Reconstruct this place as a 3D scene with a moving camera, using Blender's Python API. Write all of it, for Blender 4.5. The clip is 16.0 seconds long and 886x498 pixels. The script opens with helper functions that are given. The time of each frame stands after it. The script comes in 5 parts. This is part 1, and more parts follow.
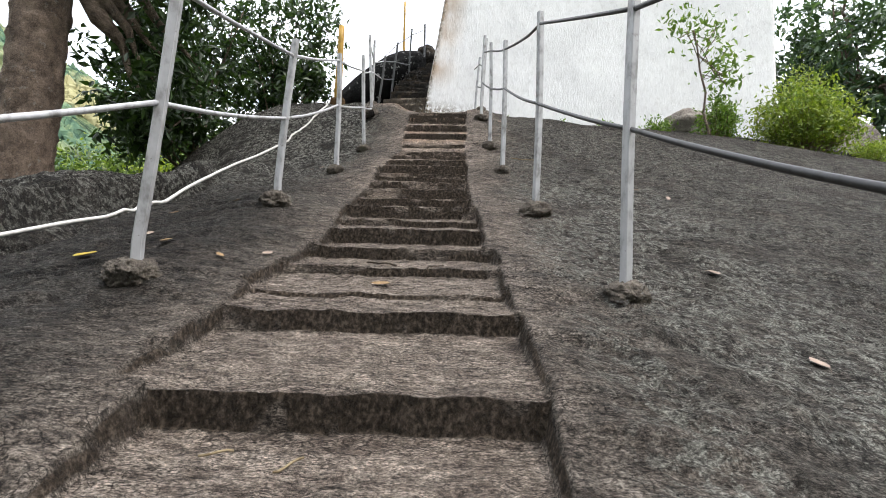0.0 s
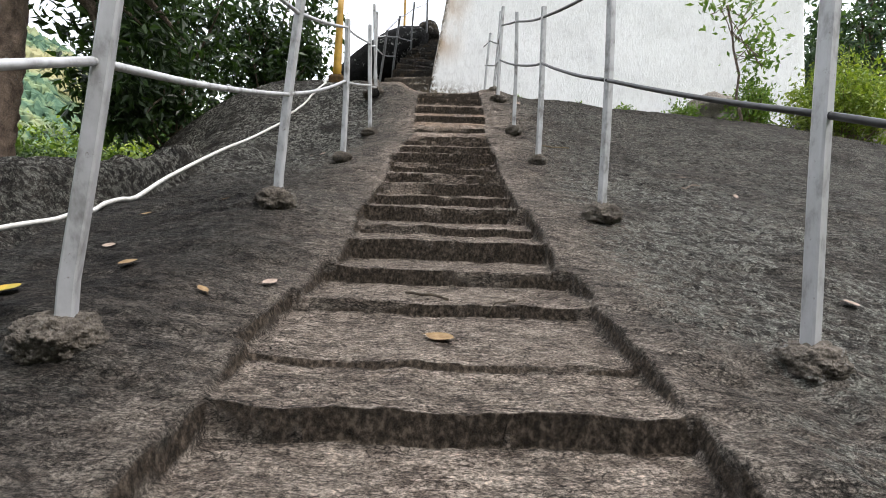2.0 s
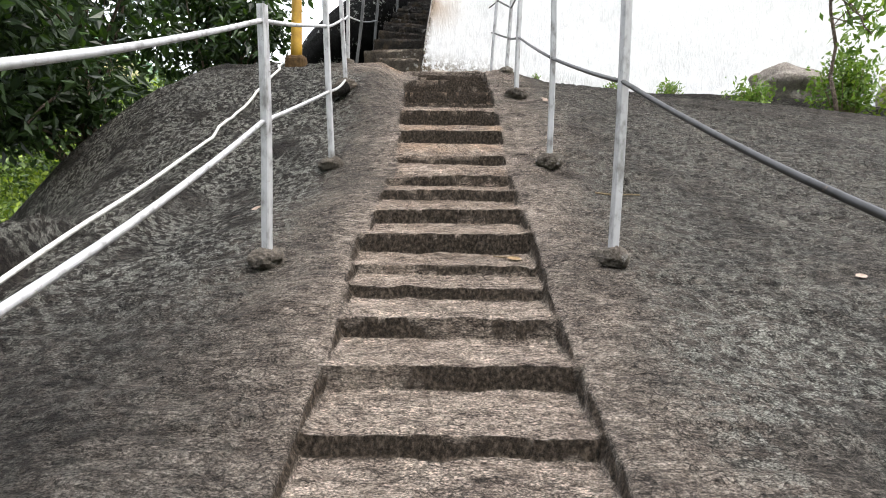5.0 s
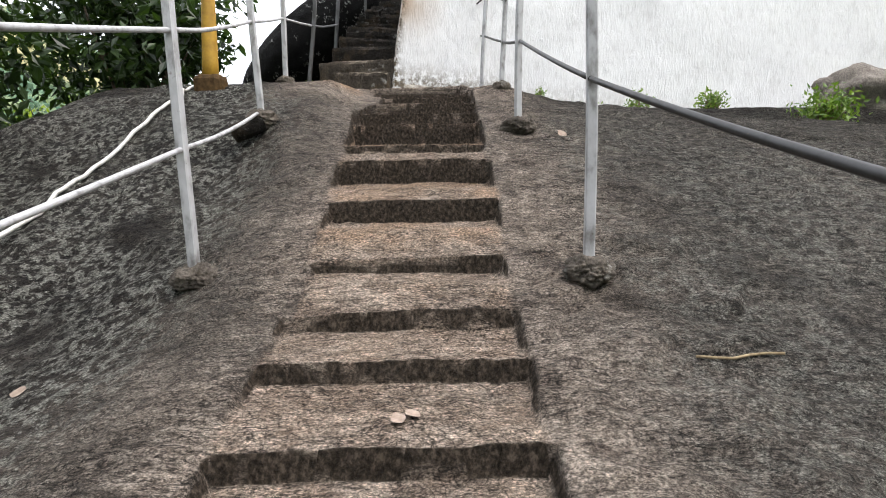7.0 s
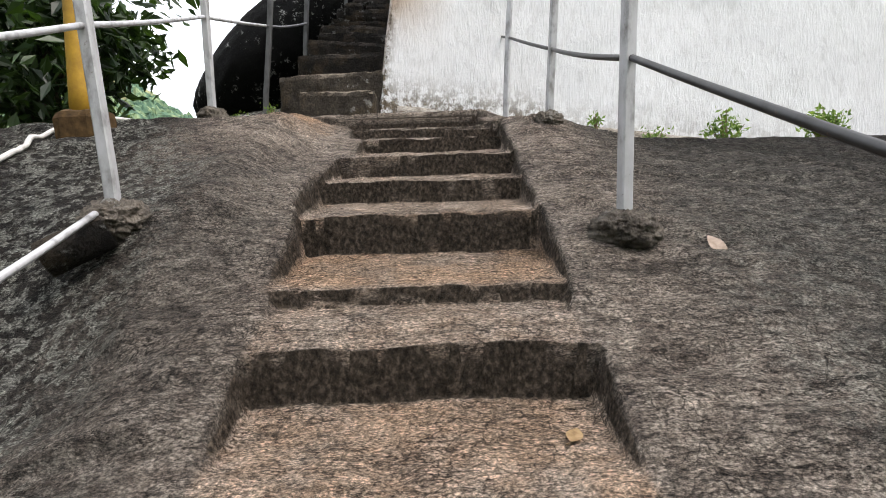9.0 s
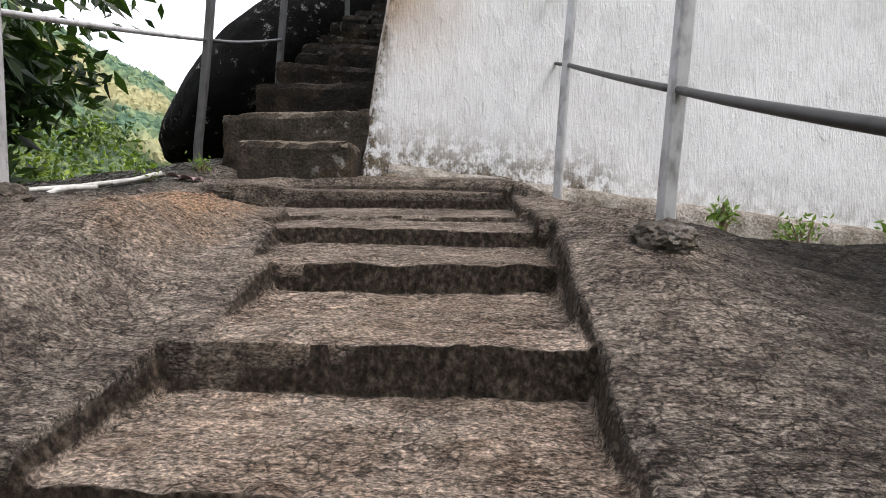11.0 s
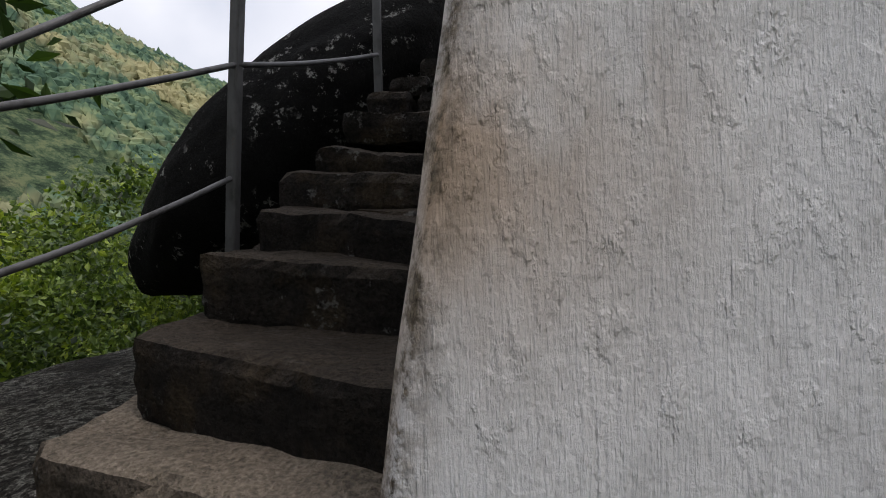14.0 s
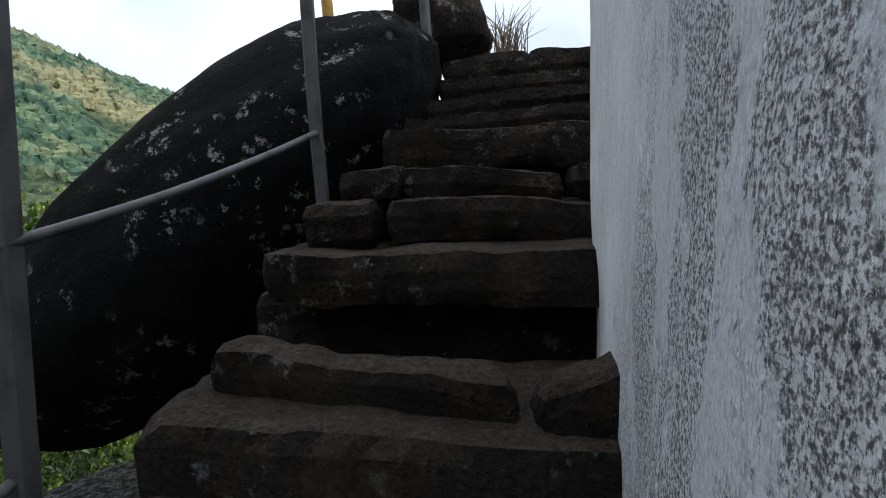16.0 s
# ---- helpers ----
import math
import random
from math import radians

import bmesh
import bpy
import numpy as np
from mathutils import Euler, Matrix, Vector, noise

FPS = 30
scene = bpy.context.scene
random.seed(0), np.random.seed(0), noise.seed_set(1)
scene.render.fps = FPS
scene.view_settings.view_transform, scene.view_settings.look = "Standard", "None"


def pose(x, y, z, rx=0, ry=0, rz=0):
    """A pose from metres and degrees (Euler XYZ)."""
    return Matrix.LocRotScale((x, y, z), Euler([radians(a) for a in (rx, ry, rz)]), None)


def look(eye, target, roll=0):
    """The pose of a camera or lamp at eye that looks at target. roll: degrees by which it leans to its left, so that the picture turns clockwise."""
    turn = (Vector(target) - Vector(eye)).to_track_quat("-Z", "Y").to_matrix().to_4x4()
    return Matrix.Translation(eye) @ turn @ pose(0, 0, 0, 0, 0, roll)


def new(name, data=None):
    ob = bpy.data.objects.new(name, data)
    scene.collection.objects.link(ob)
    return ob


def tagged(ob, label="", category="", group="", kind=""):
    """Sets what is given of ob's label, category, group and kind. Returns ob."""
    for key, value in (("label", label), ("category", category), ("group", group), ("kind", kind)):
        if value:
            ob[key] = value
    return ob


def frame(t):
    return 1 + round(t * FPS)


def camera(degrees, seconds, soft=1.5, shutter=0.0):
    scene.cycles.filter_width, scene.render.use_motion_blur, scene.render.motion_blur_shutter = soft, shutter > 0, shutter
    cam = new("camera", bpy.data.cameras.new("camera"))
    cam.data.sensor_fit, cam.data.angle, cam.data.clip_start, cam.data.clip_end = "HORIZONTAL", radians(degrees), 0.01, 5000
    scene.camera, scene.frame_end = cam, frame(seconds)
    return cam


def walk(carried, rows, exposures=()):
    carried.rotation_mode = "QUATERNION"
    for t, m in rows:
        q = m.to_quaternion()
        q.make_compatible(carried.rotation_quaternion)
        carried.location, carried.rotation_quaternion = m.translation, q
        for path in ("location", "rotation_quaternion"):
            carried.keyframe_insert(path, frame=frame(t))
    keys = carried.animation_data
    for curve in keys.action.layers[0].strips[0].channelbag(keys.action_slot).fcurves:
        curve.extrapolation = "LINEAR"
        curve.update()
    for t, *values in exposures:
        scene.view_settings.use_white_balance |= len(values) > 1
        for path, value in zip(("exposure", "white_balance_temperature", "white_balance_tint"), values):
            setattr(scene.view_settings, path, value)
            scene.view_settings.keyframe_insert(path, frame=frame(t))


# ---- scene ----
cam = camera(79.1, 16.0, soft=1.0)
PATH = [
    (0, (0.233, -0.239, 1.498), (0.173, 1.76, 1.482), 1.5),
    (0.5, (0.063, 0.063, 1.439), (0.031, 2.063, 1.416), 2.1),
    (1, (-0.037, 0.358, 1.681), (-0.039, 2.358, 1.636), 2.6),
    (1.5, (-0.162, 0.537, 1.717), (-0.168, 2.537, 1.658), 2.4),
    (2, (-0.198, 0.757, 1.699), (-0.218, 2.756, 1.621), 2.0),
    (2.5, (-0.189, 0.984, 2.097), (-0.214, 2.978, 1.941), 2.5),
    (3, (-0.243, 1.238, 2.158), (-0.256, 3.226, 1.941), 2.8),
    (3.5, (-0.375, 1.572, 2.516), (-0.369, 3.557, 2.271), 3.0),
    (3.7, (-0.394, 1.752, 2.544), (-0.387, 3.736, 2.289), 2.9),
    (5.8, (-0.156, 4.493, 3.279), (-0.169, 6.477, 3.022), -0.6),
    (6, (-0.12, 4.707, 3.335), (-0.132, 6.69, 3.081), -0.8),
    (6.5, (-0.087, 5.328, 3.52), (-0.097, 7.312, 3.27), -0.9),
    (7, (-0.049, 5.944, 3.596), (-0.052, 7.93, 3.356), -0.9),
    (7.5, (-0.124, 6.507, 3.754), (-0.119, 8.493, 3.519), -1.2),
    (8, (-0.189, 7.109, 3.997), (-0.186, 9.093, 3.752), -1.6),
    (8.5, (-0.139, 7.804, 4.155), (-0.138, 9.789, 3.914), -1.6),
    (9, (-0.189, 8.376, 4.317), (-0.18, 10.359, 4.06), -1.8),
    (9.2, (-0.172, 8.552, 4.411), (-0.166, 10.534, 4.147), -2.0),
    (10.3, (-0.08, 9.78, 4.80), (-0.13, 11.77, 4.62), -0.6),
    (11.3, (0.028, 10.928, 4.951), (-0.105, 12.917, 4.785), 0.6),
    (11.5, (0.042, 11.11, 5.141), (-0.102, 13.097, 4.966), 0.5),
    (12, (-0.11, 11.602, 5.437), (-0.269, 13.587, 5.248), 0.4),
    (12.5, (-0.163, 12.04, 5.786), (-0.346, 14.02, 5.569), 0.7),
    (13, (-0.098, 12.587, 6.024), (-0.344, 14.559, 5.795), 0.4),
    (13.5, (-0.32, 13.051, 6.112), (-0.602, 15.018, 5.892), -0.3),
    (14, (-0.375, 13.495, 6.30), (-0.770, 15.44, 6.112), -1.8),
    (14.5, (-0.571, 14.005, 6.552), (-0.929, 15.965, 6.378), -2.3),
    (15, (-0.734, 14.348, 6.716), (-0.994, 16.322, 6.521), -3.0),
    (15.5, (-0.778, 14.658, 6.753), (-0.998, 16.638, 6.574), -3.9),
    (16, (-0.755, 14.811, 6.992), (-0.977, 16.787, 6.78), -4.7),
]
EXPOSURES = [(0, 0.9, 6600, 11), (1, 0.98, 6600, 11), (2, 0.8, 6600, 11), (3.5, 1.3, 6600, 11), (6, 1.25, 6650, 12), (7, 1.0, 6650, 12), (8.5, 0.9, 6700, 12), (11.5, 0.45, 6700, 15), (12.5, -0.05, 6700, 15), (13.5, -0.3, 6650, 15), (14.5, -0.45, 6650, 13), (15, -0.38, 6350, 10), (16, -0.08, 6150, 10)]
walk(cam, [(t, look(eye, target, roll)) for t, eye, target, roll in PATH], EXPOSURES)

# ---------- light, sky, exposure ----------
SUN_ELEV, SUN_AZ = radians(58), radians(112)
world = bpy.data.worlds.new("sky")
scene.world = world
world.use_nodes = True
wn, wl = world.node_tree.nodes, world.node_tree.links
wn.clear()
w_out = wn.new("ShaderNodeOutputWorld")
w_bg = wn.new("ShaderNodeBackground")
w_sky = wn.new("ShaderNodeTexSky")
w_sky.sky_type = "NISHITA"
w_sky.sun_disc = False
w_sky.sun_elevation, w_sky.sun_rotation = SUN_ELEV, SUN_AZ
w_sky.dust_density = 2.0
w_co = wn.new("ShaderNodeTexCoord")
w_no = wn.new("ShaderNodeTexNoise")
w_no.inputs["Scale"].default_value, w_no.inputs["Detail"].default_value = 2.2, 6
w_ra = wn.new("ShaderNodeValToRGB")
w_ra.color_ramp.elements[0].position, w_ra.color_ramp.elements[1].position = 0.30, 0.62
w_ra.color_ramp.elements[0].color = (0.45, 0.45, 0.45, 1)
w_mx = wn.new("ShaderNodeMixRGB")
w_mx.inputs[2].default_value = (8.2, 8.6, 9.2, 1)
wl.new(w_co.outputs["Generated"], w_no.inputs["Vector"])
wl.new(w_no.outputs["Fac"], w_ra.inputs["Fac"])
wl.new(w_ra.outputs["Color"], w_mx.inputs[0])
wl.new(w_sky.outputs["Color"], w_mx.inputs[1])
w_sp = wn.new("ShaderNodeSeparateXYZ")
w_gr = wn.new("ShaderNodeMapRange")
w_gr.inputs["From Min"].default_value, w_gr.inputs["From Max"].default_value = 0.0, 1.0
w_gr.inputs["To Min"].default_value, w_gr.inputs["To Max"].default_value = 0.92, 1.4
w_mu = wn.new("ShaderNodeMixRGB")
w_mu.blend_type, w_mu.inputs[0].default_value = "MULTIPLY", 1.0
wl.new(w_co.outputs["Generated"], w_sp.inputs["Vector"])
wl.new(w_sp.outputs["Z"], w_gr.inputs["Value"])
wl.new(w_mx.outputs["Color"], w_mu.inputs[1])
wl.new(w_gr.outputs["Result"], w_mu.inputs[2])
wl.new(w_mu.outputs["Color"], w_bg.inputs["Color"])
w_bg.inputs["Strength"].default_value = 0.15
wl.new(w_bg.outputs["Background"], w_out.inputs["Surface"])

sun = new("sun", bpy.data.lights.new("sun", "SUN"))
sun.data.energy, sun.data.angle, sun.data.color = 1.7, radians(18), (1.0, 0.96, 0.9)
sun.matrix_world = look((0, 0, 0), (-math.sin(SUN_AZ) * math.cos(SUN_ELEV), -math.cos(SUN_AZ) * math.cos(SUN_ELEV), -math.sin(SUN_ELEV)))


# ---------- small tools ----------
def hash2(ix, iy, seed):
    h = (ix.astype(np.int64) * 374761393 + iy.astype(np.int64) * 668265263 + seed * 974711) & 0x7FFFFFFF
    h = ((h ^ (h >> 13)) * 1274126177) & 0x7FFFFFFF
    return ((h ^ (h >> 16)) & 0xFFFF) / 65535.0


def vnoise(x, y, seed=0):
    """Value noise from 0 to 1 on arrays."""
    ix, iy = np.floor(x), np.floor(y)
    fx, fy = x - ix, y - iy
    fx, fy = fx * fx * (3 - 2 * fx), fy * fy * (3 - 2 * fy)
    a, b = hash2(ix, iy, seed), hash2(ix + 1, iy, seed)
    c, d = hash2(ix, iy + 1, seed), hash2(ix + 1, iy + 1, seed)
    return a + (b - a) * fx + (c - a) * fy + (a - b - c + d) * fx * fy


def fbm(x, y, octaves=4, seed=0):
    total, amp, norm = 0.0, 1.0, 0.0
    for k in range(octaves):
        total = total + amp * (vnoise(x * 2**k, y * 2**k, seed + k) - 0.5)
        norm, amp = norm + amp, amp * 0.5
    return total / norm


def sstep(a, b, v):
    u = np.clip((v - a) / (b - a), 0, 1)
    return u * u * (3 - 2 * u)


def mesh_ob(name, verts, faces, mat, parent=None, label="", smooth=False):
    me = bpy.data.meshes.new(name)
    me.from_pydata([tuple(v) for v in verts], [], [tuple(f) for f in faces])
    me.materials.append(mat)
    if smooth:
        me.polygons.foreach_set("use_smooth", [True] * len(me.polygons))
    me.update()
    ob = new(name, me)
    ob.parent = parent
    if label:
        ob["label"] = label
    return ob


def part(name, bm, mat, parent=None, label="", smooth=False):
    me = bpy.data.meshes.new(name)
    bm.normal_update()
    bm.to_mesh(me)
    bm.free()
    me.materials.append(mat)
    if smooth:
        me.polygons.foreach_set("use_smooth", [True] * len(me.polygons))
    ob = new(name, me)
    ob.parent = parent
    if label:
        ob["label"] = label
    return ob


def thing(name, label, category, at=(0, 0, 0), group="", kind=""):
    ob = new(name)
    ob.location = at
    ob.empty_display_size = 0.1
    return tagged(ob, label, category, group, kind)


def tube(points, radius, sides=8, taper=None, caps=True):
    """Verts and faces of a tube along points; taper: radius at each point."""
    pts = [Vector(p) for p in points]
    verts, faces = [], []
    n = len(pts)
    ref = Vector((0.13, 0.31, 0.94)).normalized()
    for i, p in enumerate(pts):
        d = (pts[min(i + 1, n - 1)] - pts[max(i - 1, 0)]).normalized()
        r = ref if abs(d.dot(ref)) < 0.9 else Vector((1, 0, 0))
        u = d.cross(r).normalized()
        v = d.cross(u)
        rad = taper[i] if taper else radius
        for k in range(sides):
            a = 2 * math.pi * k / sides
            verts.append(p + (u * math.cos(a) + v * math.sin(a)) * rad)
    for i in range(n - 1):
        for k in range(sides):
            a, b = i * sides + k, i * sides + (k + 1) % sides
            faces.append((a, b, b + sides, a + sides))
    if caps:
        faces.append(tuple(range(sides))[::-1])
        faces.append(tuple(range((n - 1) * sides, n * sides)))
    return verts, faces


def curve_points(points, steps=6):
    """A smooth line through points."""
    p = [Vector(q) for q in points]
    p = [2 * p[0] - p[1]] + p + [2 * p[-1] - p[-2]]
    out = []
    for i in range(1, len(p) - 2):
        for k in range(steps):
            t = k / steps
            a, b, c, d = p[i - 1], p[i], p[i + 1], p[i + 2]
            out.append(0.5 * ((2 * b) + (c - a) * t + (2 * a - 5 * b + 4 * c - d) * t * t + (3 * b - a - 3 * c + d) * t**3))
    out.append(p[-2])
    return out


# ---------- materials ----------
def material(name, rough=0.8, metal=0.0):
    m = bpy.data.materials.new(name)
    m.use_nodes = True
    b = m.node_tree.nodes["Principled BSDF"]
    b.inputs["Roughness"].default_value, b.inputs["Metallic"].default_value = rough, metal
    b.inputs["Specular IOR Level"].default_value = 0.5 if metal or rough < 0.6 else 0.12
    return m, m.node_tree.nodes, m.node_tree.links, b


def tex_noise(n, l, scale, detail=5, stretch=(1, 1, 1), rough=0.6, kind="Object"):
    co, mp, t = n.new("ShaderNodeTexCoord"), n.new("ShaderNodeMapping"), n.new("ShaderNodeTexNoise")
    mp.inputs["Scale"].default_value = stretch
    t.inputs["Scale"].default_value, t.inputs["Detail"].default_value, t.inputs["Roughness"].default_value = scale, detail, rough
    l.new(co.outputs[kind], mp.inputs["Vector"])
    l.new(mp.outputs["Vector"], t.inputs["Vector"])
    return t.outputs["Fac"]


def ramp(n, l, fac, stops):
    r = n.new("ShaderNodeValToRGB")
    while len(r.color_ramp.elements) < len(stops):
        r.color_ramp.elements.new(0.5)
    for e, (pos, col) in zip(r.color_ramp.elements, stops):
        e.position = pos
        e.color = (*col, 1) if len(col) == 3 else col
    l.new(fac, r.inputs["Fac"])
    return r.outputs["Color"]


def mix(n, l, fac, a, b, mode="MIX"):
    m = n.new("ShaderNodeMixRGB")
    m.blend_type = mode
    for slot, v in ((0, fac), (1, a), (2, b)):
        if isinstance(v, (int, float)):
            m.inputs[slot].default_value = v
        elif isinstance(v, tuple):
            m.inputs[slot].default_value = (*v, 1)
        else:
            l.new(v, m.inputs[slot])
    return m.outputs["Color"]


def math_node(n, l, op, a, b=0.0):
    m = n.new("ShaderNodeMath")
    m.operation = op
    m.use_clamp = op in ("MULTIPLY", "ADD")
    for slot, v in ((0, a), (1, b)):
        if isinstance(v, (int, float)):
            m.inputs[slot].default_value = v
        else:
            l.new(v, m.inputs[slot])
    return m.outputs["Value"]


def bump(n, l, b, heights):
    """heights: (socket, strength, distance), chained."""
    last = None
    for h, s, d in heights:
        k = n.new("ShaderNodeBump")
        k.inputs["Strength"].default_value, k.inputs["Distance"].default_value = s, d
        l.new(h, k.inputs["Height"])
        if last:
            l.new(last, k.inputs["Normal"])
        last = k.outputs["Normal"]
    l.new(last, b.inputs["Normal"])


BW = ((0.0, 0.0, 0.0), (1.0, 1.0, 1.0))


def rock_material():
    m, n, l, b = material("granite_slab", 0.82)
    at = n.new("ShaderNodeAttribute")
    at.attribute_name = "wear_shade"
    sep = n.new("ShaderNodeSeparateColor")
    l.new(at.outputs["Color"], sep.inputs["Color"])
    big = tex_noise(n, l, 0.9, 4)
    mid = tex_noise(n, l, 5.5, 7, (1, 1.5, 1), 0.7)
    fine = tex_noise(n, l, 85, 6, (1, 1.6, 1.6), 0.75)
    ridge = tex_noise(n, l, 6.5, 9, (1.0, 6.0, 6.0), 0.68)
    flaky = tex_noise(n, l, 13, 9, (1, 2.1, 2.1), 0.74)
    tone = mix(n, l, 0.65, mid, flaky)
    base = ramp(n, l, tone, ((0.40, (0.030, 0.027, 0.023)), (0.5, (0.125, 0.112, 0.097)), (0.60, (0.29, 0.262, 0.228))))
    dark = ramp(n, l, big, ((0.38, (1, 1, 1)), (0.62, (0.62, 0.61, 0.61))))
    base = mix(n, l, 0.8, base, dark, "MULTIPLY")
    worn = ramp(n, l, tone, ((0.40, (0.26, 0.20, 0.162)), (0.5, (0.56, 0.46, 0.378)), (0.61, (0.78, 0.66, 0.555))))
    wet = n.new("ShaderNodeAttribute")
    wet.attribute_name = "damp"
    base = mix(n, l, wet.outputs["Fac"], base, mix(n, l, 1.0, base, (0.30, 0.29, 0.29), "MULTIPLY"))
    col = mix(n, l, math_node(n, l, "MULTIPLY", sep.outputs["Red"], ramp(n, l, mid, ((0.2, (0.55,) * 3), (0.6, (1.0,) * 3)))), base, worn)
    earth = ramp(n, l, fine, ((0.36, (0.50, 0.315, 0.195)), (0.64, (0.74, 0.50, 0.33))))
    emask = math_node(n, l, "MULTIPLY", sep.outputs["Green"], ramp(n, l, tex_noise(n, l, 3.1, 5), ((0.36, (0.25,) * 3), (0.56, (0.95,) * 3))))
    col = mix(n, l, emask, col, earth)
    lich = ramp(n, l, tex_noise(n, l, 17, 8, (1, 1, 1), 0.75), ((0.485, (0,) * 3), (0.54, (1,) * 3)))
    patch = ramp(n, l, tex_noise(n, l, 1.1, 3), ((0.36, (0,) * 3), (0.47, (1,) * 3)))
    lmask = math_node(n, l, "MULTIPLY", math_node(n, l, "MULTIPLY", lich, patch), sep.outputs["Blue"])
    lcol = ramp(n, l, fine, ((0.3, (0.24, 0.235, 0.205)), (0.7, (0.45, 0.45, 0.40))))
    col = mix(n, l, math_node(n, l, "MULTIPLY", lmask, 0.95), col, lcol)
    grain = ramp(n, l, fine, ((0.40, (0.42,) * 3), (0.5, (1.0,) * 3), (0.60, (1.65,) * 3)))
    col = mix(n, l, 0.95, col, grain, "MULTIPLY")
    l.new(col, b.inputs["Base Color"])
    l.new(ramp(n, l, mid, ((0.36, (0.6,) * 3), (0.64, (0.9,) * 3))), b.inputs["Roughness"])
    crack = ramp(n, l, ridge, ((0.36, (0,) * 3), (0.44, (0.8,) * 3), (0.62, (1,) * 3)))
    # cavities are darkened in the colour to stand for small shadows
    col = mix(n, l, 0.7, col, ramp(n, l, ridge, ((0.36, (0.25,) * 3), (0.44, (1,) * 3))), "MULTIPLY")
    co, mp, vo = n.new("ShaderNodeTexCoord"), n.new("ShaderNodeMapping"), n.new("ShaderNodeTexVoronoi")
    mp.inputs["Scale"].default_value = (1.0, 3.2, 3.2)
    warp = n.new("ShaderNodeVectorMath")
    warp.operation = "ADD"
    nv = n.new("ShaderNodeTexNoise")
    nv.inputs["Scale"].default_value, nv.inputs["Detail"].default_value = 5.0, 4
    l.new(co.outputs["Object"], nv.inputs["Vector"])
    sc = n.new("ShaderNodeVectorMath")
    sc.operation = "SCALE"
    sc.inputs["Scale"].default_value = 0.35
    l.new(nv.outputs["Color"], sc.inputs[0])
    l.new(co.outputs["Object"], warp.inputs[0])
    l.new(sc.outputs["Vector"], warp.inputs[1])
    l.new(warp.outputs["Vector"], mp.inputs["Vector"])
    vo.feature = "DISTANCE_TO_EDGE"
    vo.inputs["Scale"].default_value = 5.5
    l.new(mp.outputs["Vector"], vo.inputs["Vector"])
    flake = ramp(n, l, vo.outputs["Distance"], ((0.0, (0,) * 3), (0.06, (1,) * 3)))
    where = ramp(n, l, tex_noise(n, l, 2.3, 4), ((0.46, (0,) * 3), (0.54, (1,) * 3)))
    flake = mix(n, l, where, (1.0, 1.0, 1.0), flake)
    col = mix(n, l, 0.8, col, flake, "MULTIPLY")
    # thin flaky cracks that run across the slope
    line = tex_noise(n, l, 4.2, 6, (1.0, 5.5, 5.5), 0.62)
    line = ramp(n, l, line, ((0.475, (1,) * 3), (0.492, (0,) * 3), (0.50, (0,) * 3), (0.512, (1,) * 3)))
    line = mix(n, l, ramp(n, l, tex_noise(n, l, 1.9, 4, (1, 1.5, 1.5)), ((0.42, (0,) * 3), (0.56, (1,) * 3))), (1.0, 1.0, 1.0), line)
    line2 = tex_noise(n, l, 9.5, 5, (1.0, 4.5, 4.5), 0.6)
    line2 = ramp(n, l, line2, ((0.535, (1,) * 3), (0.555, (0.1,) * 3), (0.562, (0.1,) * 3), (0.58, (1,) * 3)))
    line = mix(n, l, 0.8, line, line2, "MULTIPLY")
    col = mix(n, l, 0.88, col, line, "MULTIPLY")
    # small scales and chips all over
    chip = tex_noise(n, l, 20, 6, (1.0, 3.4, 3.4), 0.7)
    chip = ramp(n, l, chip, ((0.455, (1,) * 3), (0.485, (0.12,) * 3), (0.50, (0.12,) * 3), (0.51, (1,) * 3)))
    chip = mix(n, l, ramp(n, l, tex_noise(n, l, 2.7, 4, (1, 1.6, 1.6)), ((0.42, (0,) * 3), (0.55, (1,) * 3))), (1.0, 1.0, 1.0), chip)
    grit = tex_noise(n, l, 62, 4, (1.0, 1.5, 1.5), 0.7)
    grit = ramp(n, l, grit, ((0.44, (0.3,) * 3), (0.50, (1,) * 3), (0.60, (1.25,) * 3)))
    col = mix(n, l, 0.8, col, chip, "MULTIPLY")
    col = mix(n, l, 0.7, col, grit, "MULTIPLY")
    # tool-marked stone of the cut faces, with their shade darkened into the colour
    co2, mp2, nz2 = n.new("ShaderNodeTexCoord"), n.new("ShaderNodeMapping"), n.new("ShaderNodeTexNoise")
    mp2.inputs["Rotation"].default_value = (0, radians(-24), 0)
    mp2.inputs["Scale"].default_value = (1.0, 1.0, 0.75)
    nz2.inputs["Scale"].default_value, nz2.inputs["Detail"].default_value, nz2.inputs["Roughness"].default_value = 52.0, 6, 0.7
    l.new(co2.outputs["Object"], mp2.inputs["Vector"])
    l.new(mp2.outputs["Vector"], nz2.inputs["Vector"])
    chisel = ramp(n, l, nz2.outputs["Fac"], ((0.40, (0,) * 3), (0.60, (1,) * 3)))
    shaded_cut = ramp(n, l, nz2.outputs["Fac"], ((0.38, (0.022, 0.017, 0.012)), (0.52, (0.085, 0.066, 0.050)), (0.64, (0.22, 0.175, 0.135))))
    cut_mask = ramp(n, l, at.outputs["Alpha"], ((0.42, (0,) * 3), (0.56, (1,) * 3)))
    col = mix(n, l, cut_mask, col, shaded_cut)
    chisel = mix(n, l, cut_mask, (0.5, 0.5, 0.5), chisel)
    l.new(col, b.inputs["Base Color"])
